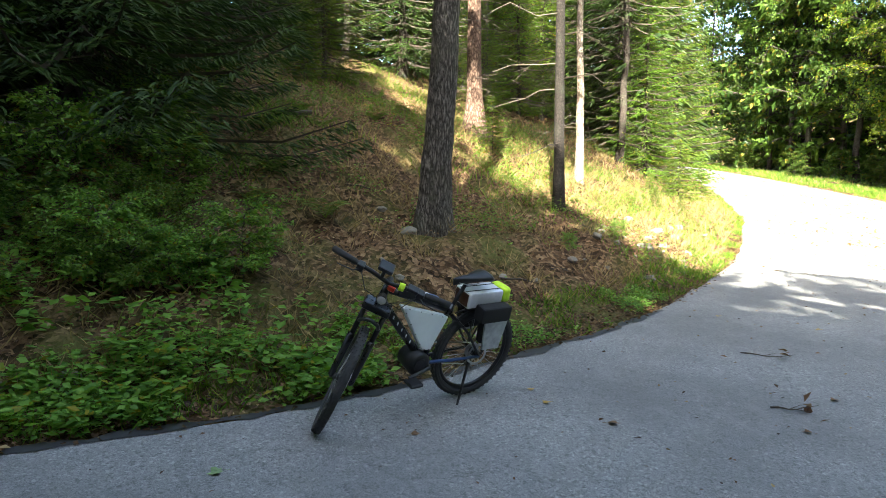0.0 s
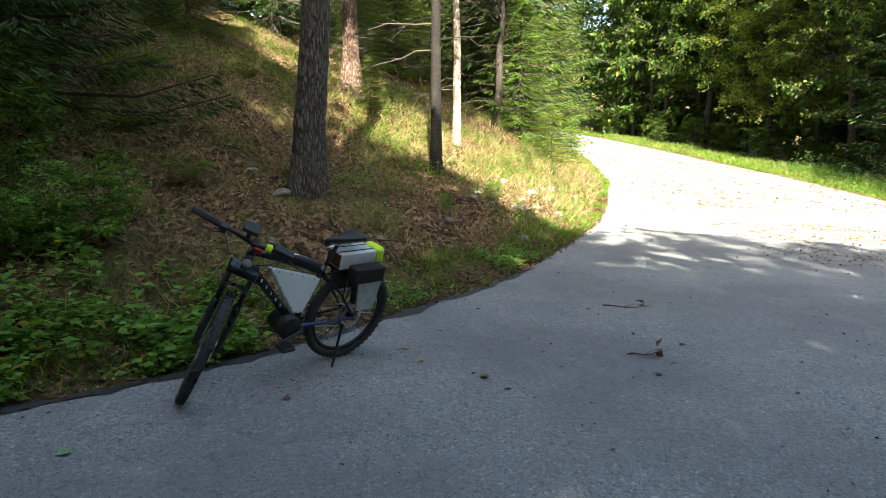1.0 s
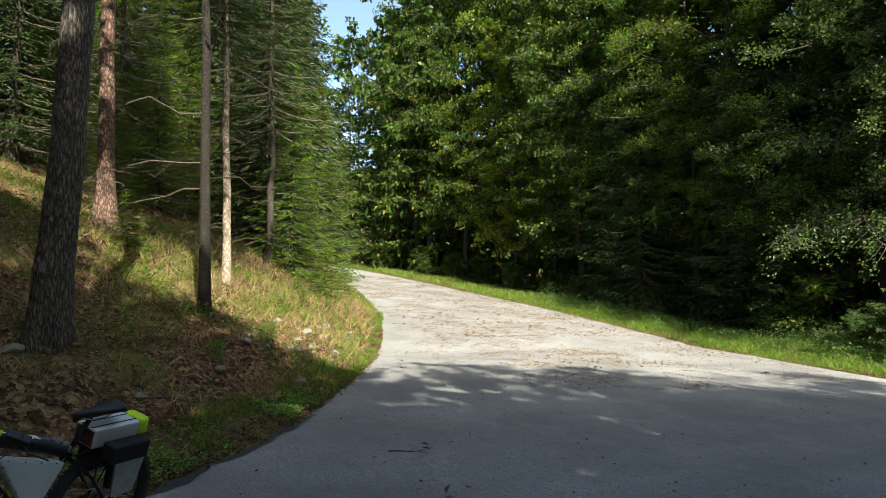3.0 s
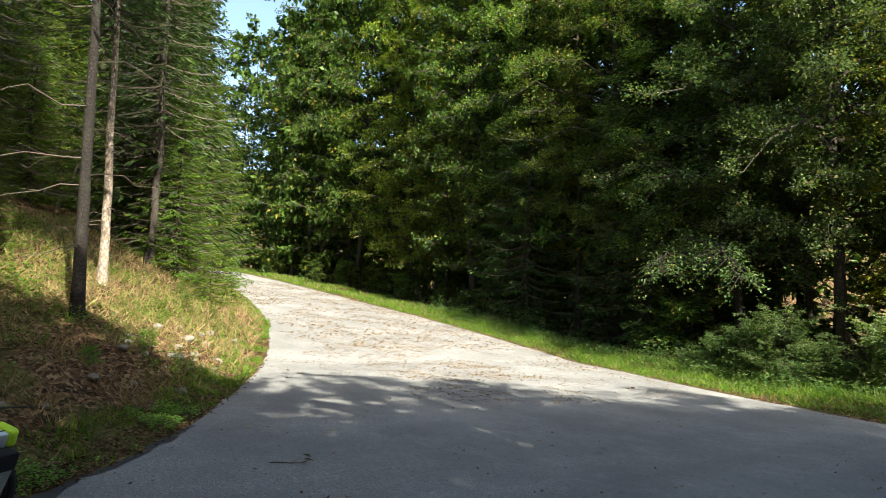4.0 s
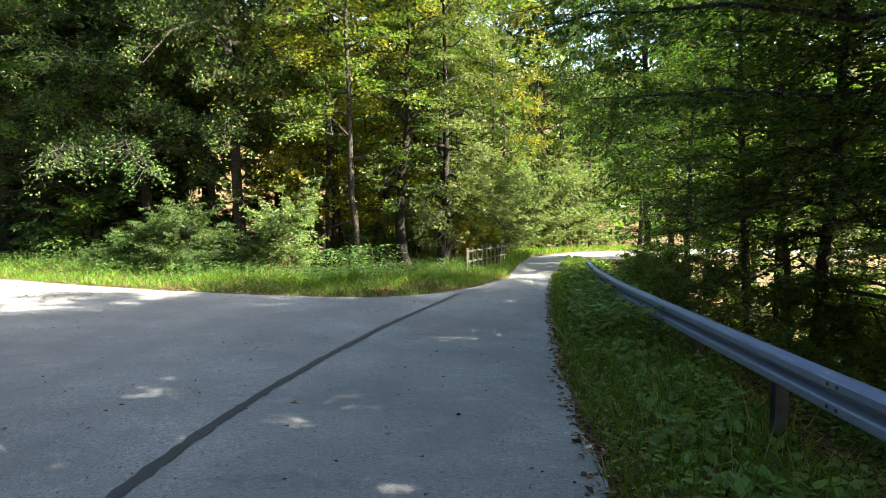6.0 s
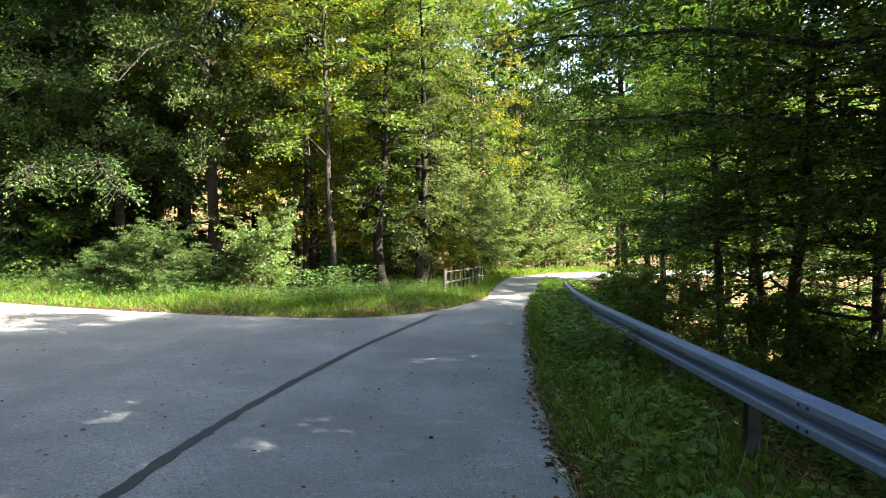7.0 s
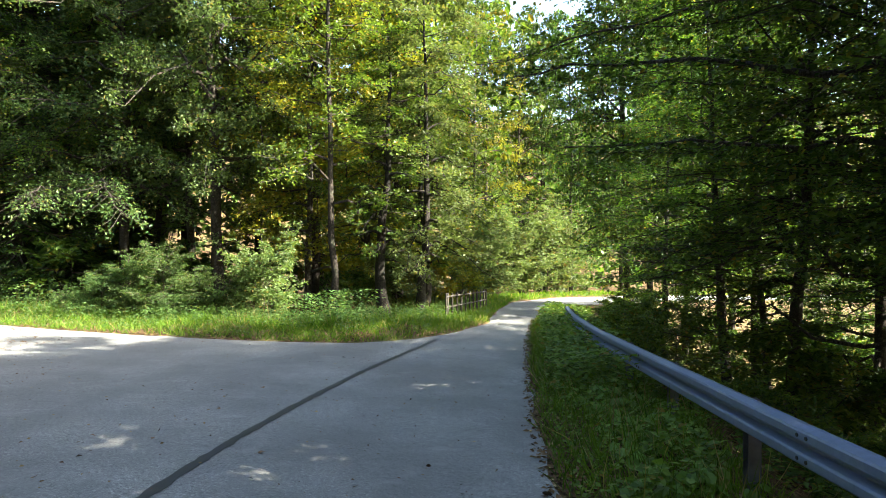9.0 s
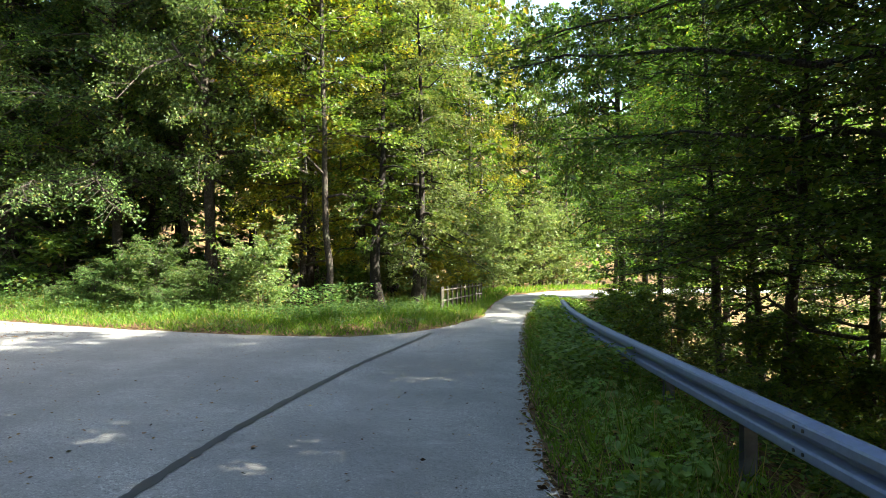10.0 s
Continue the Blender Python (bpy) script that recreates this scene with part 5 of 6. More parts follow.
def bike_wheel(root, m, cogs):
    circ = [(0.028 * math.cos(k * math.pi / 5), 0.028 * math.sin(k * math.pi / 5)) for k in range(10)]
    tyre = ring(BIKE_R - 0.030, circ, 72)
    # tread blocks in three rows
    for row, (side, out) in enumerate(((-0.017, 0.023), (0.0, 0.0275), (0.017, 0.023))):
        for kk in range(52):
            a = (kk + 0.5 * (row % 2)) * 2 * math.pi / 52
            c, s = math.cos(a), math.sin(a)
            base = BIKE_R - 0.030 + out - 0.003
            box = []
            for dr in (0.0, 0.0055):
                for dt, dy in ((-0.008, -0.0065), (0.008, -0.0065), (0.008, 0.0065), (-0.008, 0.0065)):
                    r = base + dr
                    box.append((r * c - dt * s, side + dy, r * s + dt * c))
            tyre.add(box, [[4, 5, 6, 7], [0, 1, 5, 4], [1, 2, 6, 5], [2, 3, 7, 6], [3, 0, 4, 7]])
    wheel = part("wheel", tyre, M_RUBBER, root, "black knobbly mountain-bike tyre")
    wheel.matrix_basis = m
    part("rim", ring(BIKE_R - 0.068, [(0.012, -0.013), (0.012, 0.013), (-0.004, 0.011), (-0.012, 0.0), (-0.004, -0.011)], 64), M_RIM, wheel, "black alloy rim", True)
    part("hub", disc(0.026 if cogs else 0.02, -0.05, 0.05), M_BLACK, wheel)
    part("brake_disc", ring(0.072, [(0.009, 0.043), (0.009, 0.045), (-0.009, 0.045), (-0.009, 0.043)], 40), M_STEEL, wheel, "thin steel brake disc")
    if cogs:
        g = Geo()
        for c in range(7):
            t = disc(0.058 - 0.005 * c, -0.018 - 0.005 * c, -0.0155 - 0.005 * c, 28)
            g.add(np.concatenate(t.v), np.concatenate(t.f))
        part("cassette", g, M_STEEL, wheel, "steel sprockets")
    for i in range(32):
        a = i * 2 * math.pi / 32
        cross = a + (0.55 if i % 4 < 2 else -0.55)
        g = Geo().tube([[0.022 * math.cos(cross), 0.03 * (-1) ** i, 0.022 * math.sin(cross)], [(BIKE_R - 0.076) * math.cos(a), 0, (BIKE_R - 0.076) * math.sin(a)]], [0.0013, 0.0013], 4)
        part("spoke", g, M_STEEL, wheel)
    return wheel


def bicycle():
    root = new("bicycle")
    tagged(root, "black electric mountain bike with panniers, leaning on its kickstand", "bicycle")
    bb, rear, front = np.array([0.42, 0, 0.335]), np.array([0, 0, BIKE_R]), np.array([1.025, 0, BIKE_R])
    u = np.array([-0.342, 0, 0.94])
    crown = front + u * 0.47 - np.array([0.042, 0, 0.015])
    off = crown - np.array([0.927, 0, 0.777])
    h0, h1 = crown + u * 0.02, crown + u * 0.135
    seat_top = np.array([0.265, 0, 0.72])
    g = rod(h0, h1, 0.024, 14)
    for a, b, r in ((h0 + u * 0.025, bb, 0.027), (h1 - u * 0.02, seat_top - [0, 0, 0.05], 0.021), (bb, seat_top, 0.018)):
        t = rod(a, b, r, 12)
        g.add(np.concatenate(t.v), np.concatenate(t.f))
    part("frame", g, M_FRAME, root, "gloss black frame tubes", True)
    for s in (-1, 1):
        part("chainstay", Geo().tube([bb + [-0.03, s * 0.035, 0.0], [0.22, s * 0.058, 0.335], rear + [0.0, s * 0.068, 0]], [0.013, 0.011, 0.010], 8), M_BLUE if s > 0 else M_FRAME, root, "blue and silver chainstay" if s > 0 else "", True)
        part("seatstay", Geo().tube([seat_top + [0, s * 0.02, -0.07], [0.14, s * 0.058, 0.53], rear + [0.0, s * 0.068, 0]], [0.010, 0.009, 0.009], 8), M_FRAME, root, "", True)
    # printed mark on the down tube as plain bars
    dirn = unit(bb - (h0 + u * 0.025))
    nrm = np.cross(dirn, [0, 1.0, 0])
    for k in range(6):
        c = h0 + u * 0.025 + dirn * (0.09 + 0.06 * k) + np.array([0, 0.0262, 0])
        v = [c + dirn * a + nrm * b + np.array([0, 0.0015 - abs(b) * 0.12, 0]) for a, b in ((-0.012, -0.007), (0.002, -0.007), (0.012, 0.008), (0.0, 0.008))]
        part("print_bar", Geo().add(v, [[0, 1, 2, 3]]), M_WHITE, root, "white printed bar")
    # board in the frame triangle
    tri = np.array([[0.660, 0.752], [0.292, 0.640], [0.385, 0.415], [0.455, 0.425]])
    bm = bmesh.new()
    for y in (-0.026, 0.026):
        bm.faces.new([bm.verts.new((x, y, z)) for x, z in tri])
    bm.verts.ensure_lookup_table()
    for i in range(4):
        j = (i + 1) % 4
        bm.faces.new([bm.verts[i], bm.verts[j], bm.verts[4 + j], bm.verts[4 + i]])
    bmesh.ops.recalc_face_normals(bm, faces=bm.faces[:])
    bmesh.ops.bevel(bm, geom=bm.edges[:], offset=0.006, segments=2, affect="EDGES")
    board = part("frame_panel", bm, M_PANEL, root, "pale grey triangular board filling the frame")
    for i in range(4):
        a, b = tri[i], tri[(i + 1) % 4]
        n = max(2, int(np.linalg.norm(b - a) / 0.09))
        for k in range(n):
            c = a + (b - a) * (k + 0.5) / n
            c = c + (tri.mean(0) - c) * 0.05
            part("rivet", Geo().tube([[c[0], 0.026, c[1]], [c[0], 0.030, c[1]], [c[0], 0.0305, c[1]]], [0.0035, 0.003, 0.0003], 8), M_RIM, board)
    # bag on the top tube
    ang = 18.5
    bag = part("top_tube_bag", block((-0.17, -0.03, -0.028), (0.17, 0.03, 0.024), 0.014, 3), M_BAG, root, "slim black bag on the top tube")
    bag.matrix_basis = pose(0.545, 0, 0.805, 0, -ang, 0)
    part("bag_print", block((-0.08, -0.022, 0.0225), (0.14, 0.022, 0.0275), 0.002, 1), M_WHITE, bag, "white print on the bag")
    part("bag_stripe", block((-0.155, -0.020, 0.0225), (-0.085, 0.020, 0.0265), 0.0015, 1), M_BLUE, bag, "blue stripe on the bag")
    # drive
    motor = part("motor", Geo().tube([[bb[0] + 0.07, -0.075, bb[2] + 0.02], [bb[0] + 0.07, -0.07, bb[2] + 0.02], [bb[0] + 0.07, 0.07, bb[2] + 0.02], [bb[0] + 0.07, 0.082, bb[2] + 0.02], [bb[0] + 0.07, 0.083, bb[2] + 0.02]], [0.001, 0.072, 0.080, 0.062, 0.001], 28), M_BLACK, root, "round black mid motor", True)
    part("motor_cover", disc(0.045, 0.082, 0.090, 20), M_RIM, motor, "ribbed motor cover").matrix_basis = pose(bb[0] + 0.07, 0, bb[2] + 0.02)
    part("chainring", ring(0.075, [(0.012, -0.085), (0.012, -0.081), (-0.02, -0.081), (-0.02, -0.085)], 40), M_STEEL, root, "steel chainring").matrix_basis = pose(*bb)
    for s in (-1, 1):
        e = bb + np.array([0.15 * s, 0.105 * s, -0.045 * s])
        crank = part("crank", Geo().tube([bb + [0, s * 0.075, 0], bb + [0, s * 0.095, 0], e], [0.016, 0.014, 0.011], 8), M_STEEL if s < 0 else M_BLACK, root, "", True)
        pedal = part("pedal", block((-0.045, -0.045, -0.012), (0.045, 0.045, 0.012), 0.006, 1), M_BLACK, root, "black platform pedal")
        pedal.matrix_basis = pose(e[0], e[1] + s * 0.055, e[2])
    part("chain", Geo().tube([bb + [0, -0.083, 0.085], rear + [0, -0.04, 0.045], rear + [-0.04, -0.04, 0.02], rear + [0.01, -0.04, -0.12], bb + [-0.05, -0.083, -0.08]], [0.005] * 5, 4), M_STEEL, root, "bicycle chain")
    part("derailleur", block((-0.03, -0.06, 0.20), (0.02, -0.035, 0.31), 0.008, 2), M_BLACK, root)
    # kickstand
    part("kickstand", Geo().tube([[0.08, 0.07, 0.30], [0.10, 0.085, 0.26], [0.18, 0.16, 0.03], [0.188, 0.168, 0.005]], [0.013, 0.010, 0.008, 0.010], 8), M_BLACK, root, "black kickstand leg", True)
    # saddle
    prof = [(-0.135, 0.068, 0.012), (-0.11, 0.076, 0.022), (-0.05, 0.062, 0.016), (0.02, 0.034, 0.006), (0.09, 0.020, 0.003), (0.135, 0.012, -0.006)]
    v, f = [], []
    for x, w, t in prof:
        for a in range(12):
            th = a * 2 * math.pi / 12
            v.append((0.155 + x, w * math.cos(th), 0.885 + t + (0.022 if math.sin(th) > 0 else 0.032) * math.sin(th)))
    for i in range(5):
        f += [[i * 12 + j, i * 12 + (j + 1) % 12, (i + 1) * 12 + (j + 1) % 12, (i + 1) * 12 + j] for j in range(12)]
    sg = Geo().add(v, f)
    n0 = sg.n
    sg.add([(0.015, 0, 0.897), (0.295, 0, 0.88)], np.zeros((0, 4), int))
    sg.f.append(np.array([[(j + 1) % 12, j, n0] for j in range(12)] + [[60 + j, 60 + (j + 1) % 12, n0 + 1] for j in range(12)]))
    saddle = part("saddle", sg, M_BLACK, root, "black padded saddle", True)
    for s in (-1, 1):
        part("saddle_rail", Geo().tube([[0.06, s * 0.022, 0.875], [0.12, s * 0.022, 0.855], [0.20, s * 0.022, 0.855], [0.26, s * 0.012, 0.872]], [0.004] * 4, 6), M_STEEL, saddle)
    part("seat_post", rod(seat_top - [-0.01, 0, 0.04], [0.19, 0, 0.858], 0.0135, 12), M_BLACK, root, "", True)
    # rack with box, roll and panniers
    rack = Geo()
    for s in (-1, 1):
        for a, b in (((0.20, s * 0.055, 0.700), (-0.16, s * 0.055, 0.700)), ((-0.01, s * 0.072, 0.35), (0.03, s * 0.06, 0.700)), ((-0.01, s * 0.072, 0.35), (-0.13, s * 0.06, 0.700)), ((0.20, s * 0.055, 0.700), (0.245, s * 0.02, 0.66))):
            t = rod(a, b, 0.0055, 6)
            rack.add(np.concatenate(t.v), np.concatenate(t.f))
    part("rack", rack, M_BLACK, root, "black steel luggage rack", True)
    box = part("metal_box", block((-0.14, -0.075, 0.0), (0.14, 0.075, 0.105), 0.01, 2), M_ALU, root, "silver metal box strapped to the rack")
    box.matrix_basis = pose(0.062, 0.0, 0.709, 0, 0, 0)
    for y in (-0.035, 0.035):
        part("strap", block((-0.141, y - 0.004, 0.1045), (0.141, y + 0.004, 0.1075), 0.001, 1), M_BAG, box, "dark strap over the box")
    part("box_end", block((0.139, -0.066, 0.01), (0.143, 0.066, 0.095), 0.0015, 1), M_BROWN, box, "dark red-brown end plate")
    vest = block((-0.15, -0.075, 0.715), (-0.074, 0.075, 0.825), 0.035, 4)
    for vv in vest.verts:
        vv.co += Vector(noise.noise_vector(vv.co * 22.0)) * 0.012
    part("vest_roll", vest, M_NEON, root, "rolled hi-vis yellow vest behind the box", True)
    for s in (-1, 1):
        y0, y1 = (0.075, 0.155) if s > 0 else (-0.155, -0.075)
        bagp = part("pannier", block((-0.10, y0, 0.47), (0.10, y1 - 0.02 if s > 0 else y1, 0.70), 0.018, 3, 0.80), M_BAG, root, "black canvas pannier")
        yo = y1 + 0.003 if s > 0 else y0 - 0.003
        part("pannier_flap", block((-0.108, min(yo - s * 0.012, yo - s * 0.03), 0.43), (0.088, max(yo - s * 0.012, yo - s * 0.03), 0.655), 0.004, 2, 0.70), M_FLAP, bagp, "grey reflective lower panel")
        part("pannier_lid", block((-0.105, y0 - 0.006, 0.635), (0.132, y1 + 0.008, 0.738), 0.014, 2), M_BAG, bagp, "black overlapping lid")
    bike_wheel(root, pose(*rear), True)

    # all that turns with the handlebar
    steer = Matrix.Translation(Vector(crown)) @ Matrix.Rotation(radians(STEER), 4, Vector(u)) @ Matrix.Translation(-Vector(crown))

    def turned(ob):
        ob.matrix_basis = steer @ ob.matrix_basis
        return ob

    for s in (-1, 1):
        top = np.array([0.969, s * 0.062, 0.792]) + off
        ax = front + [0, s * 0.062, 0]
        mid = top + (ax - top) * 0.42
        turned(part("fork_leg", Geo().tube([mid - (ax - mid) * 0.02, mid, ax, ax + [0, 0, -0.02]], [0.012, 0.023, 0.019, 0.006], 12), M_FRAME, root, "black fork lower leg", True))
        turned(part("stanchion", rod(top, mid, 0.0155, 12), M_RIM, root, "", True))
    turned(part("fork_crown", block(np.array([0.90, -0.085, 0.765]) + off, np.array([1.0, 0.085, 0.815]) + off, 0.016, 3), M_FRAME, root))
    turned(part("fork_brace", Geo().tube(np.array([[1.02, -0.06, 0.70], [1.055, -0.045, 0.745], [1.06, 0, 0.76], [1.055, 0.045, 0.745], [1.02, 0.06, 0.70]]) + off, [0.012] * 5, 8), M_FRAME, root, "", True))
    turned(bike_wheel(root, pose(*front), False))
    st = crown + u * 0.175
    clamp = st + np.array([0.065, 0, 0.012])
    turned(part("stem", Geo().tube([crown + u * 0.13, st, clamp], [0.020, 0.021, 0.018], 10), M_BLACK, root, "", True))
    y = np.linspace(-0.37, 0.37, 13)
    barp = np.c_[clamp[0] - 0.05 * (np.abs(y) / 0.37) ** 1.6, y, clamp[2] + 0.018 * np.clip(np.abs(y) / 0.12, 0, 1)]
    turned(part("handlebar", Geo().tube(barp, np.full(13, 0.0135), 10), M_BLACK, root, "black handlebar", True))
    for s in (-1, 1):
        e = barp[-1] if s > 0 else barp[0]
        i = barp[-4] if s > 0 else barp[3]
        turned(part("grip", Geo().tube([i + (e - i) * 0.15, i + (e - i) * 0.2, e, e + (e - i) * 0.03], [0.014, 0.0185, 0.0185, 0.004], 12), M_RUBBER, root, "black rubber grip", True))
        c = i + (e - i) * 0.02
        turned(part("brake_clamp", block(c - [0.03, 0.022, 0.03], c + [0.03, 0.022, 0.014], 0.008, 2), M_BLACK, root))
        turned(part("brake_lever", Geo().tube([c + [0.02, 0, -0.012], c + [0.055, s * 0.03, -0.02], c + [0.045, s * 0.125, -0.03]], [0.006, 0.005, 0.004], 6), M_BLACK, root, "", True))
    # fittings on the bar
    holder = turned(part("phone_holder", block(clamp + [-0.05, -0.10, 0.075], clamp + [0.05, -0.01, 0.10], 0.01, 2), M_BLACK, root, "black device holder on the bar"))
    part("holder_arm", rod(clamp + [0, -0.055, 0.012], clamp + [0, -0.055, 0.08], 0.012, 8), M_BLACK, holder)
    turned(part("yellow_band", Geo().tube([clamp + [0.0, 0.055, 0.012], clamp + [0, 0.056, 0.012], clamp + [0, 0.088, 0.016], clamp + [0, 0.089, 0.016]], [0.012, 0.0235, 0.0235, 0.012], 14), M_NEON, root, "neon yellow band round the bar", True))
    turned(part("red_reflector", block(clamp + [0.0, 0.0, -0.035], clamp + [0.022, 0.045, -0.002], 0.005, 1), M_RED, root, "red clip under the bar"))
    turned(part("display", block(clamp + [-0.03, 0.10, 0.022], clamp + [0.03, 0.17, 0.045], 0.008, 2), M_BLACK, root, "small black display unit"))
    lamp = turned(part("headlight", Geo().tube([crown + [0.045, 0, 0.11], crown + [0.05, 0, 0.11], crown + [0.10, 0, 0.11]], [0.012, 0.024, 0.030], 18), M_BLACK, root, "round headlight above the fork", True))
    part("lens", Geo().tube([crown + [0.098, 0, 0.11], crown + [0.103, 0, 0.11], crown + [0.105, 0, 0.11]], [0.027, 0.022, 0.0005], 18), M_LENS, lamp, "pale glass lens", True)
    for s, k in ((-1, 0.0), (1, 0.02), (1, -0.03)):
        a = clamp + [0.02, s * 0.17, 0.0]
        turned(part("cable", Geo().tube([a, a + [0.07, -s * 0.06, -0.05 - k], crown + [0.07, s * 0.05, 0.10], crown + [0.0, s * 0.045, 0.05]], [0.0028] * 4, 5), M_BLACK, root, "thin black cable", True))
    return root


STEER = 54.0
bike = bicycle()
bike.matrix_basis = pose(-4.765, -0.025, gz(-4.765, -0.025) + 0.010, -18.5, -0.5, -53.3)

# ---------------------------------------------------------------- small things on road and bank


def fallen_twig(name, x, y, turn, length, label):
    root = new(name)
    t = np.linspace(0, 1, 6)
    p = np.c_[length * (t - 0.5), 0.03 * np.sin(t * 7), 0.012 + 0.03 * t ** 2]
    part("stick", Geo().tube(p, 0.007 * (1.1 - 0.8 * t), 6), M_TWIG, root, smooth=True)
    for s, a in ((0.55, 0.9), (0.75, -0.7), (0.9, 0.5)):
        q = np.array([np.interp(s, t, p[:, c]) for c in range(3)])
        part("side_twig", Geo().tube([q, q + [0.12 * math.cos(a), 0.12 * math.sin(a), 0.02]], [0.004, 0.001], 5), M_TWIG, root)
    for i in range(4):
        g = Geo()
        q = p[-1] + rng.normal(size=3) * [0.05, 0.05, 0.01] + [0, 0, 0.015]
        g.leaves(q[None], rng.normal(size=(1, 3)) * [1, 1, 0.6], np.array([[0, 0, 1.0]]) + rng.normal(size=(1, 3)) * 0.6, 0.09, 0.06, 0.15)
        part("dead_leaf", g, M_LITTER, root, "curled brown leaf")
    root.matrix_basis = pose(x, y, float(base_height(x, y)) + 0.008, 0, 0, turn)
    return tagged(root, label, "twig")


fallen_twig("fallen_twig", -6.10, 2.68, 47, 0.38, "broken twig with dead leaves lying on the asphalt")
fallen_twig("fallen_twig", -4.68, 2.17, 60, 0.2, "short dead twig lying on the asphalt")


def stone(x, y, size, label, flat=0.6, mat=None):
    bm = bmesh.new()
    bmesh.ops.create_icosphere(bm, subdivisions=3, radius=1.0)
    sh = Vector((x * 1.7, y * 2.3, 0))
    for v in bm.verts:
        v.co *= 1 + 0.35 * noise.noise(v.co * 1.3 + sh) + 0.10 * noise.noise(v.co * 4 + sh)
        v.co.z *= flat
    me = bpy.data.meshes.new("stone")
    bm.to_mesh(me)
    bm.free()
    me.materials.append(mat or M_STONE)
    ob = new("stone", me)
    ob.matrix_basis = pose(x, y, gz(x, y) + size * 0.12, 0, 0, x * 50) @ Matrix.Diagonal((size, size * 0.8, size, 1))
    return tagged(ob, label, "stone", "stones on the bank")


for x, y, s in ((-8.35, -0.62, 0.11), (-8.75, -1.0, 0.07), (-13.6, 4.1, 0.14), (-12.6, 3.9, 0.09), (-14.3, 4.7, 0.12), (-11.6, 3.2, 0.08), (-13.0, 4.5, 0.10), (-4.35, -2.55, 0.10), (-4.2, -2.9, 0.07), (-12.2, 3.5, 0.12), (-15.2, 4.9, 0.1), (-10.9, 2.6, 0.07), (-12.9, 3.1, 0.08), (-13.9, 3.6, 0.11), (-14.8, 4.3, 0.09), (-12.0, 4.1, 0.06), (-9.9, 2.2, 0.06), (-8.9, 1.5, 0.07), (-7.9, 0.9, 0.05), (-6.6, -0.2, 0.06), (-16.1, 5.4, 0.12), (-15.6, 4.2, 0.08)):
    stone(x, y, s, "pale limestone lying in the litter of the bank")
for q in outside(beside(clip_line(E_BANK, (-17, -5.5, 0, 9)), 36, 0.35, 2.2)):
    stone(q[0], q[1], 0.03 + 0.07 * rng.uniform(0, 1) ** 2, "small grey limestone weathered out of the bank")

# low growth on the bank
spots = outside(beside(clip_line(E_BANK, (-4.6, 0, -7, -0.7)), 26, 0.8, 3.0))
plant(bramble, [(q[0], q[1], rng.uniform(0, 360), rng.uniform(0.28, 0.62)) for q in spots] + [(-9.7, 1.6, 40, 0.3), (-11.4, 2.75, 10, 0.35), (-5.9, -1.9, 0, 0.75), (-5.3, -2.8, 180, 0.8), (-6.9, -2.9, 20, 0.9), (-6.2, -3.6, 70, 1.1), (-5.5, -4.2, 110, 1.2), (-7.8, -3.4, 200, 0.9)], "undergrowth on the bank")
plant(frn, [(-7.65, -1.52, 0, 0.72), (-8.35, -2.31, 70, 0.8), (-7.6, -2.3, 140, 0.8), (-9.6, -2.7, 200, 0.9), (-6.6, -1.9, 260, 0.7), (-12.0, -2.8, 320, 0.9), (-13.5, -1.6, 10, 0.9), (-11.0, -2.2, 99, 0.8), (-6.1, -2.9, 180, 0.8), (-12.5, -4.2, 222, 0.9)], "ferns on the bank")
log_geo = Geo().tube([[-0.45, 0, 0.05], [-0.44, 0, 0.05], [0.44, 0.03, 0.06], [0.45, 0.03, 0.06]], [0.001, 0.045, 0.04, 0.001], 10, 0.05)
log = new("fallen_branch", log_geo.mesh("fallen_branch", M_TWIG, True))
log.matrix_basis = pose(-11.2, -2.85, gz(-11.2, -2.85) + 0.05, 0, 0, 95)
tagged(log, "grey dead branch lying on the mossy slope", "branch")
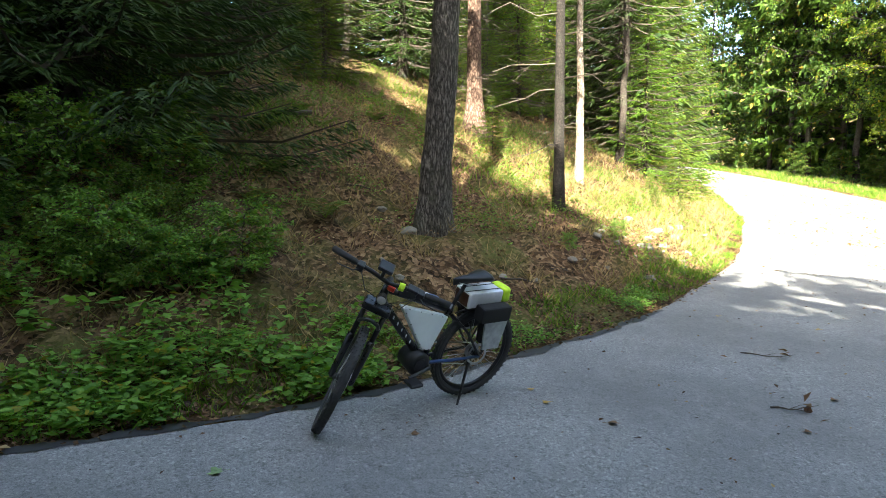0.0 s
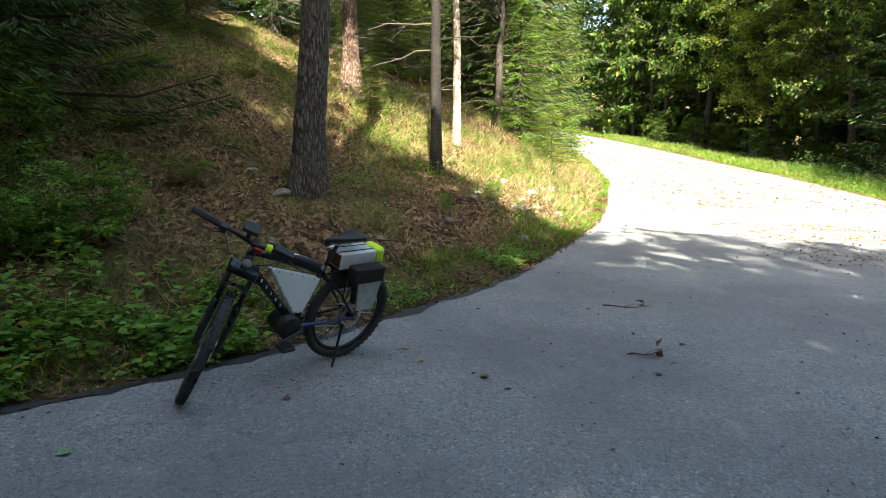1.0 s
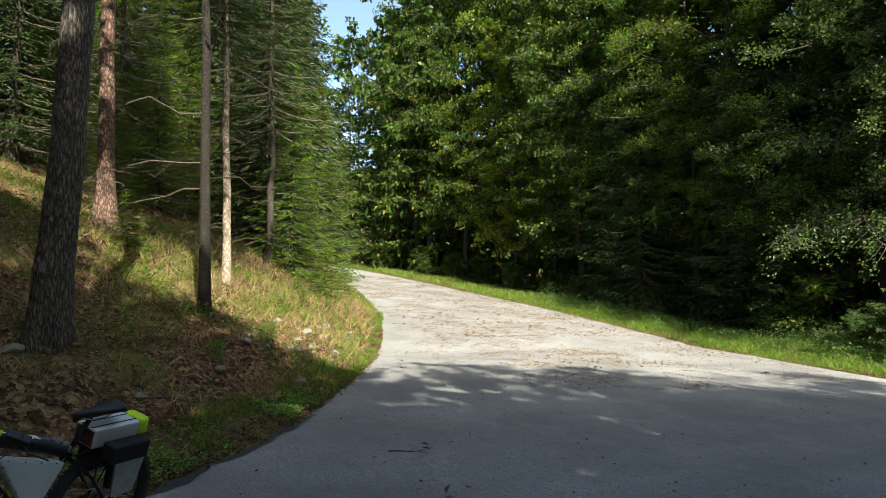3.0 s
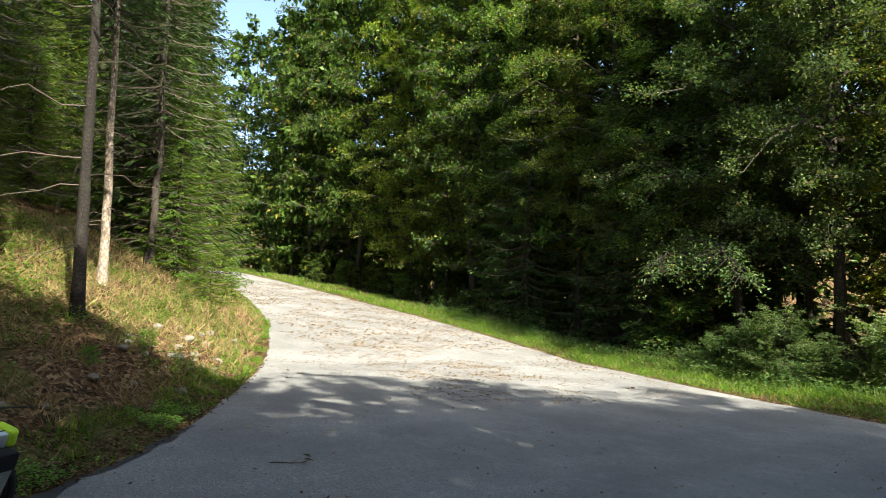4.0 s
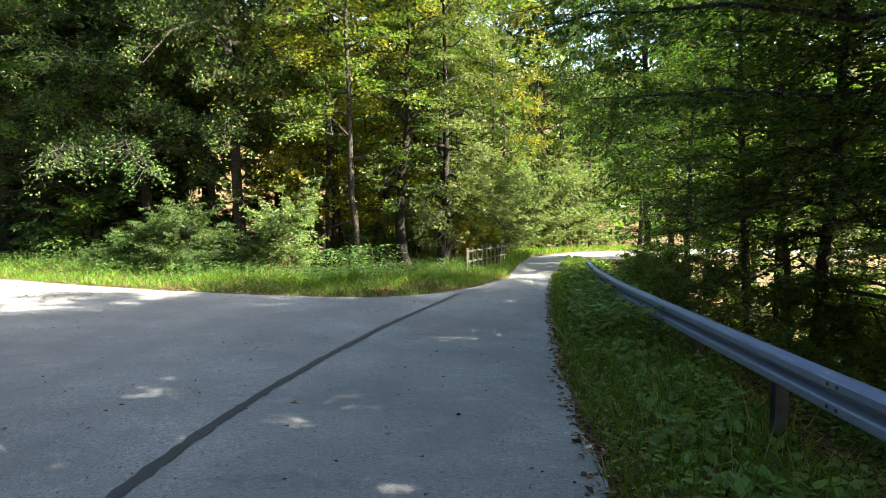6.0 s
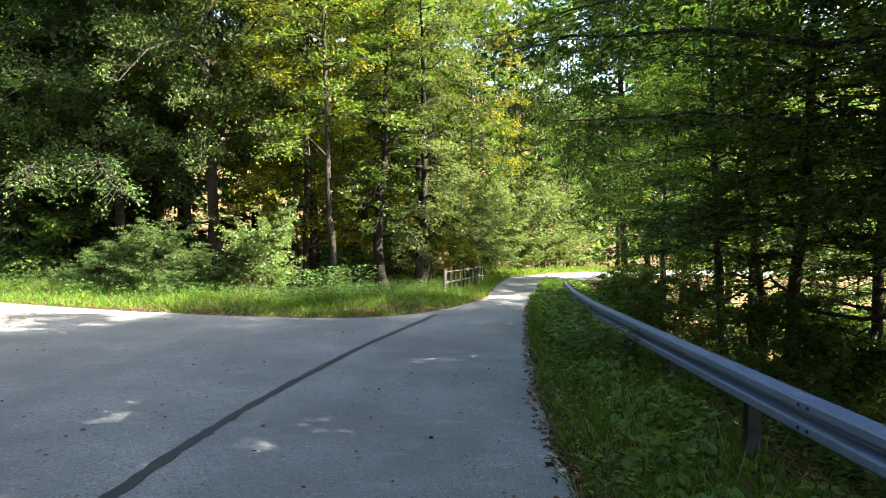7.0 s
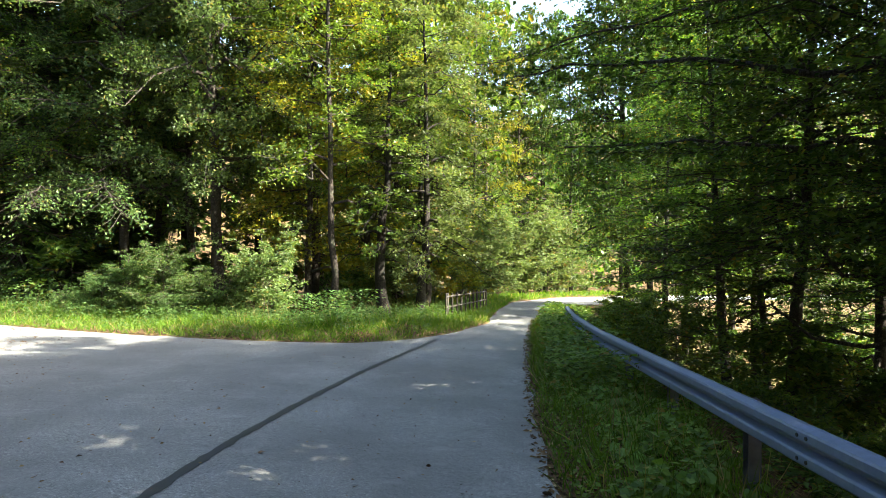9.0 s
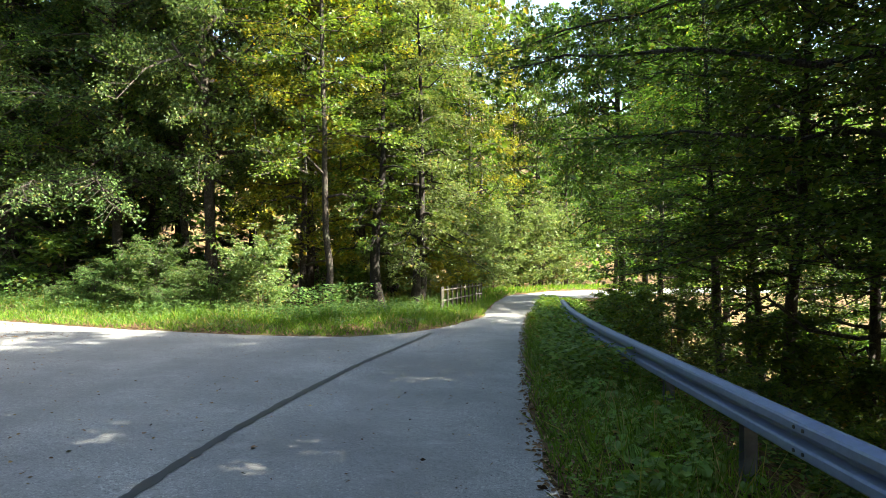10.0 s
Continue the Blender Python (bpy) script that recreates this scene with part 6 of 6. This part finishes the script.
for x, y, turn, ln in ((-8.6, 1.35, 140, 0.7), (-8.9, -1.3, 60, 0.5), (-7.6, 0.7, 120, 0.6), (-11.2, 2.2, 150, 0.7)):
    tw = Geo().tube([[-ln / 2, 0, 0.02], [0, 0.03, 0.05], [ln / 2, -0.02, 0.03]], [0.012, 0.010, 0.003], 6, 0.05)
    ob = new("fallen_branch", tw.mesh("fallen_branch", M_TWIG, True))
    ob.matrix_basis = pose(x, y, gz(x, y) + 0.02, 0, 12, turn)
    tagged(ob, "thin dead branch lying in the litter", "branch", "dead branches on the bank")


# single leaves that lie on the near asphalt


def dry_leaf(mat):
    k = 12
    ang = np.arange(k) * 2 * np.pi / k
    r = 0.03 * (1 + 0.28 * np.cos(ang * 5 / 1.0)) * (1 + 0.25 * np.cos(ang))
    v = [(0, 0, 0.012)] + [(x, y, 0.004 + 9 * (y * y) + rng.uniform(0, 0.006)) for x, y in zip(r * np.cos(ang), r * np.sin(ang))]
    g = Geo().add(v, [[0, 1 + j, 1 + (j + 1) % k] for j in range(k)])
    g.tube([[-0.03, 0, 0.006], [-0.055, 0.006, 0.004]], [0.0012, 0.0008], 4)
    return g.mesh("fallen_leaf", mat)


M_YLEAF = plain_material("yellow_dry_leaf", (0.34, 0.22, 0.05), 0.7, 0, 0.25, 60)
M_BLEAF = plain_material("brown_dry_leaf", (0.14, 0.075, 0.035), 0.8, 0, 0.3, 60)
M_GLEAF = plain_material("green_fallen_leaf", (0.16, 0.24, 0.10), 0.6, 0, 0.2, 60)
leaf_meshes = [(dry_leaf(M_YLEAF), "yellow"), (dry_leaf(M_BLEAF), "brown"), (dry_leaf(M_BLEAF), "brown"), (dry_leaf(M_GLEAF), "pale green")]
near_spots = [(-4.30, 0.89, 1, 1.1), (-4.64, 0.54, 0, 0.9), (-4.9, 0.46, 0, 0.8), (-3.42, -1.25, 3, 1.1), (-4.0, -0.32, 1, 0.8)]
for i in range(44):
    near_spots.append((rng.uniform(-9, 0.3), rng.uniform(-1.5, 9), int(rng.integers(0, 3)), rng.uniform(0.5, 1.1)))
for x, y, kind_no, size in near_spots:
    if land([x], [y])[1][0] > -0.1:
        continue
    me, tone = leaf_meshes[kind_no]
    ob = new("fallen_leaf", me)
    ob.matrix_basis = pose(x, y, float(base_height(x, y)) + 0.009, rng.uniform(-8, 8), rng.uniform(-8, 8), rng.uniform(0, 360)) @ Matrix.Diagonal((size, size, size, 1))
    tagged(ob, tone + " curled fallen leaf lying on the asphalt", "leaf", "fallen leaves on the asphalt")
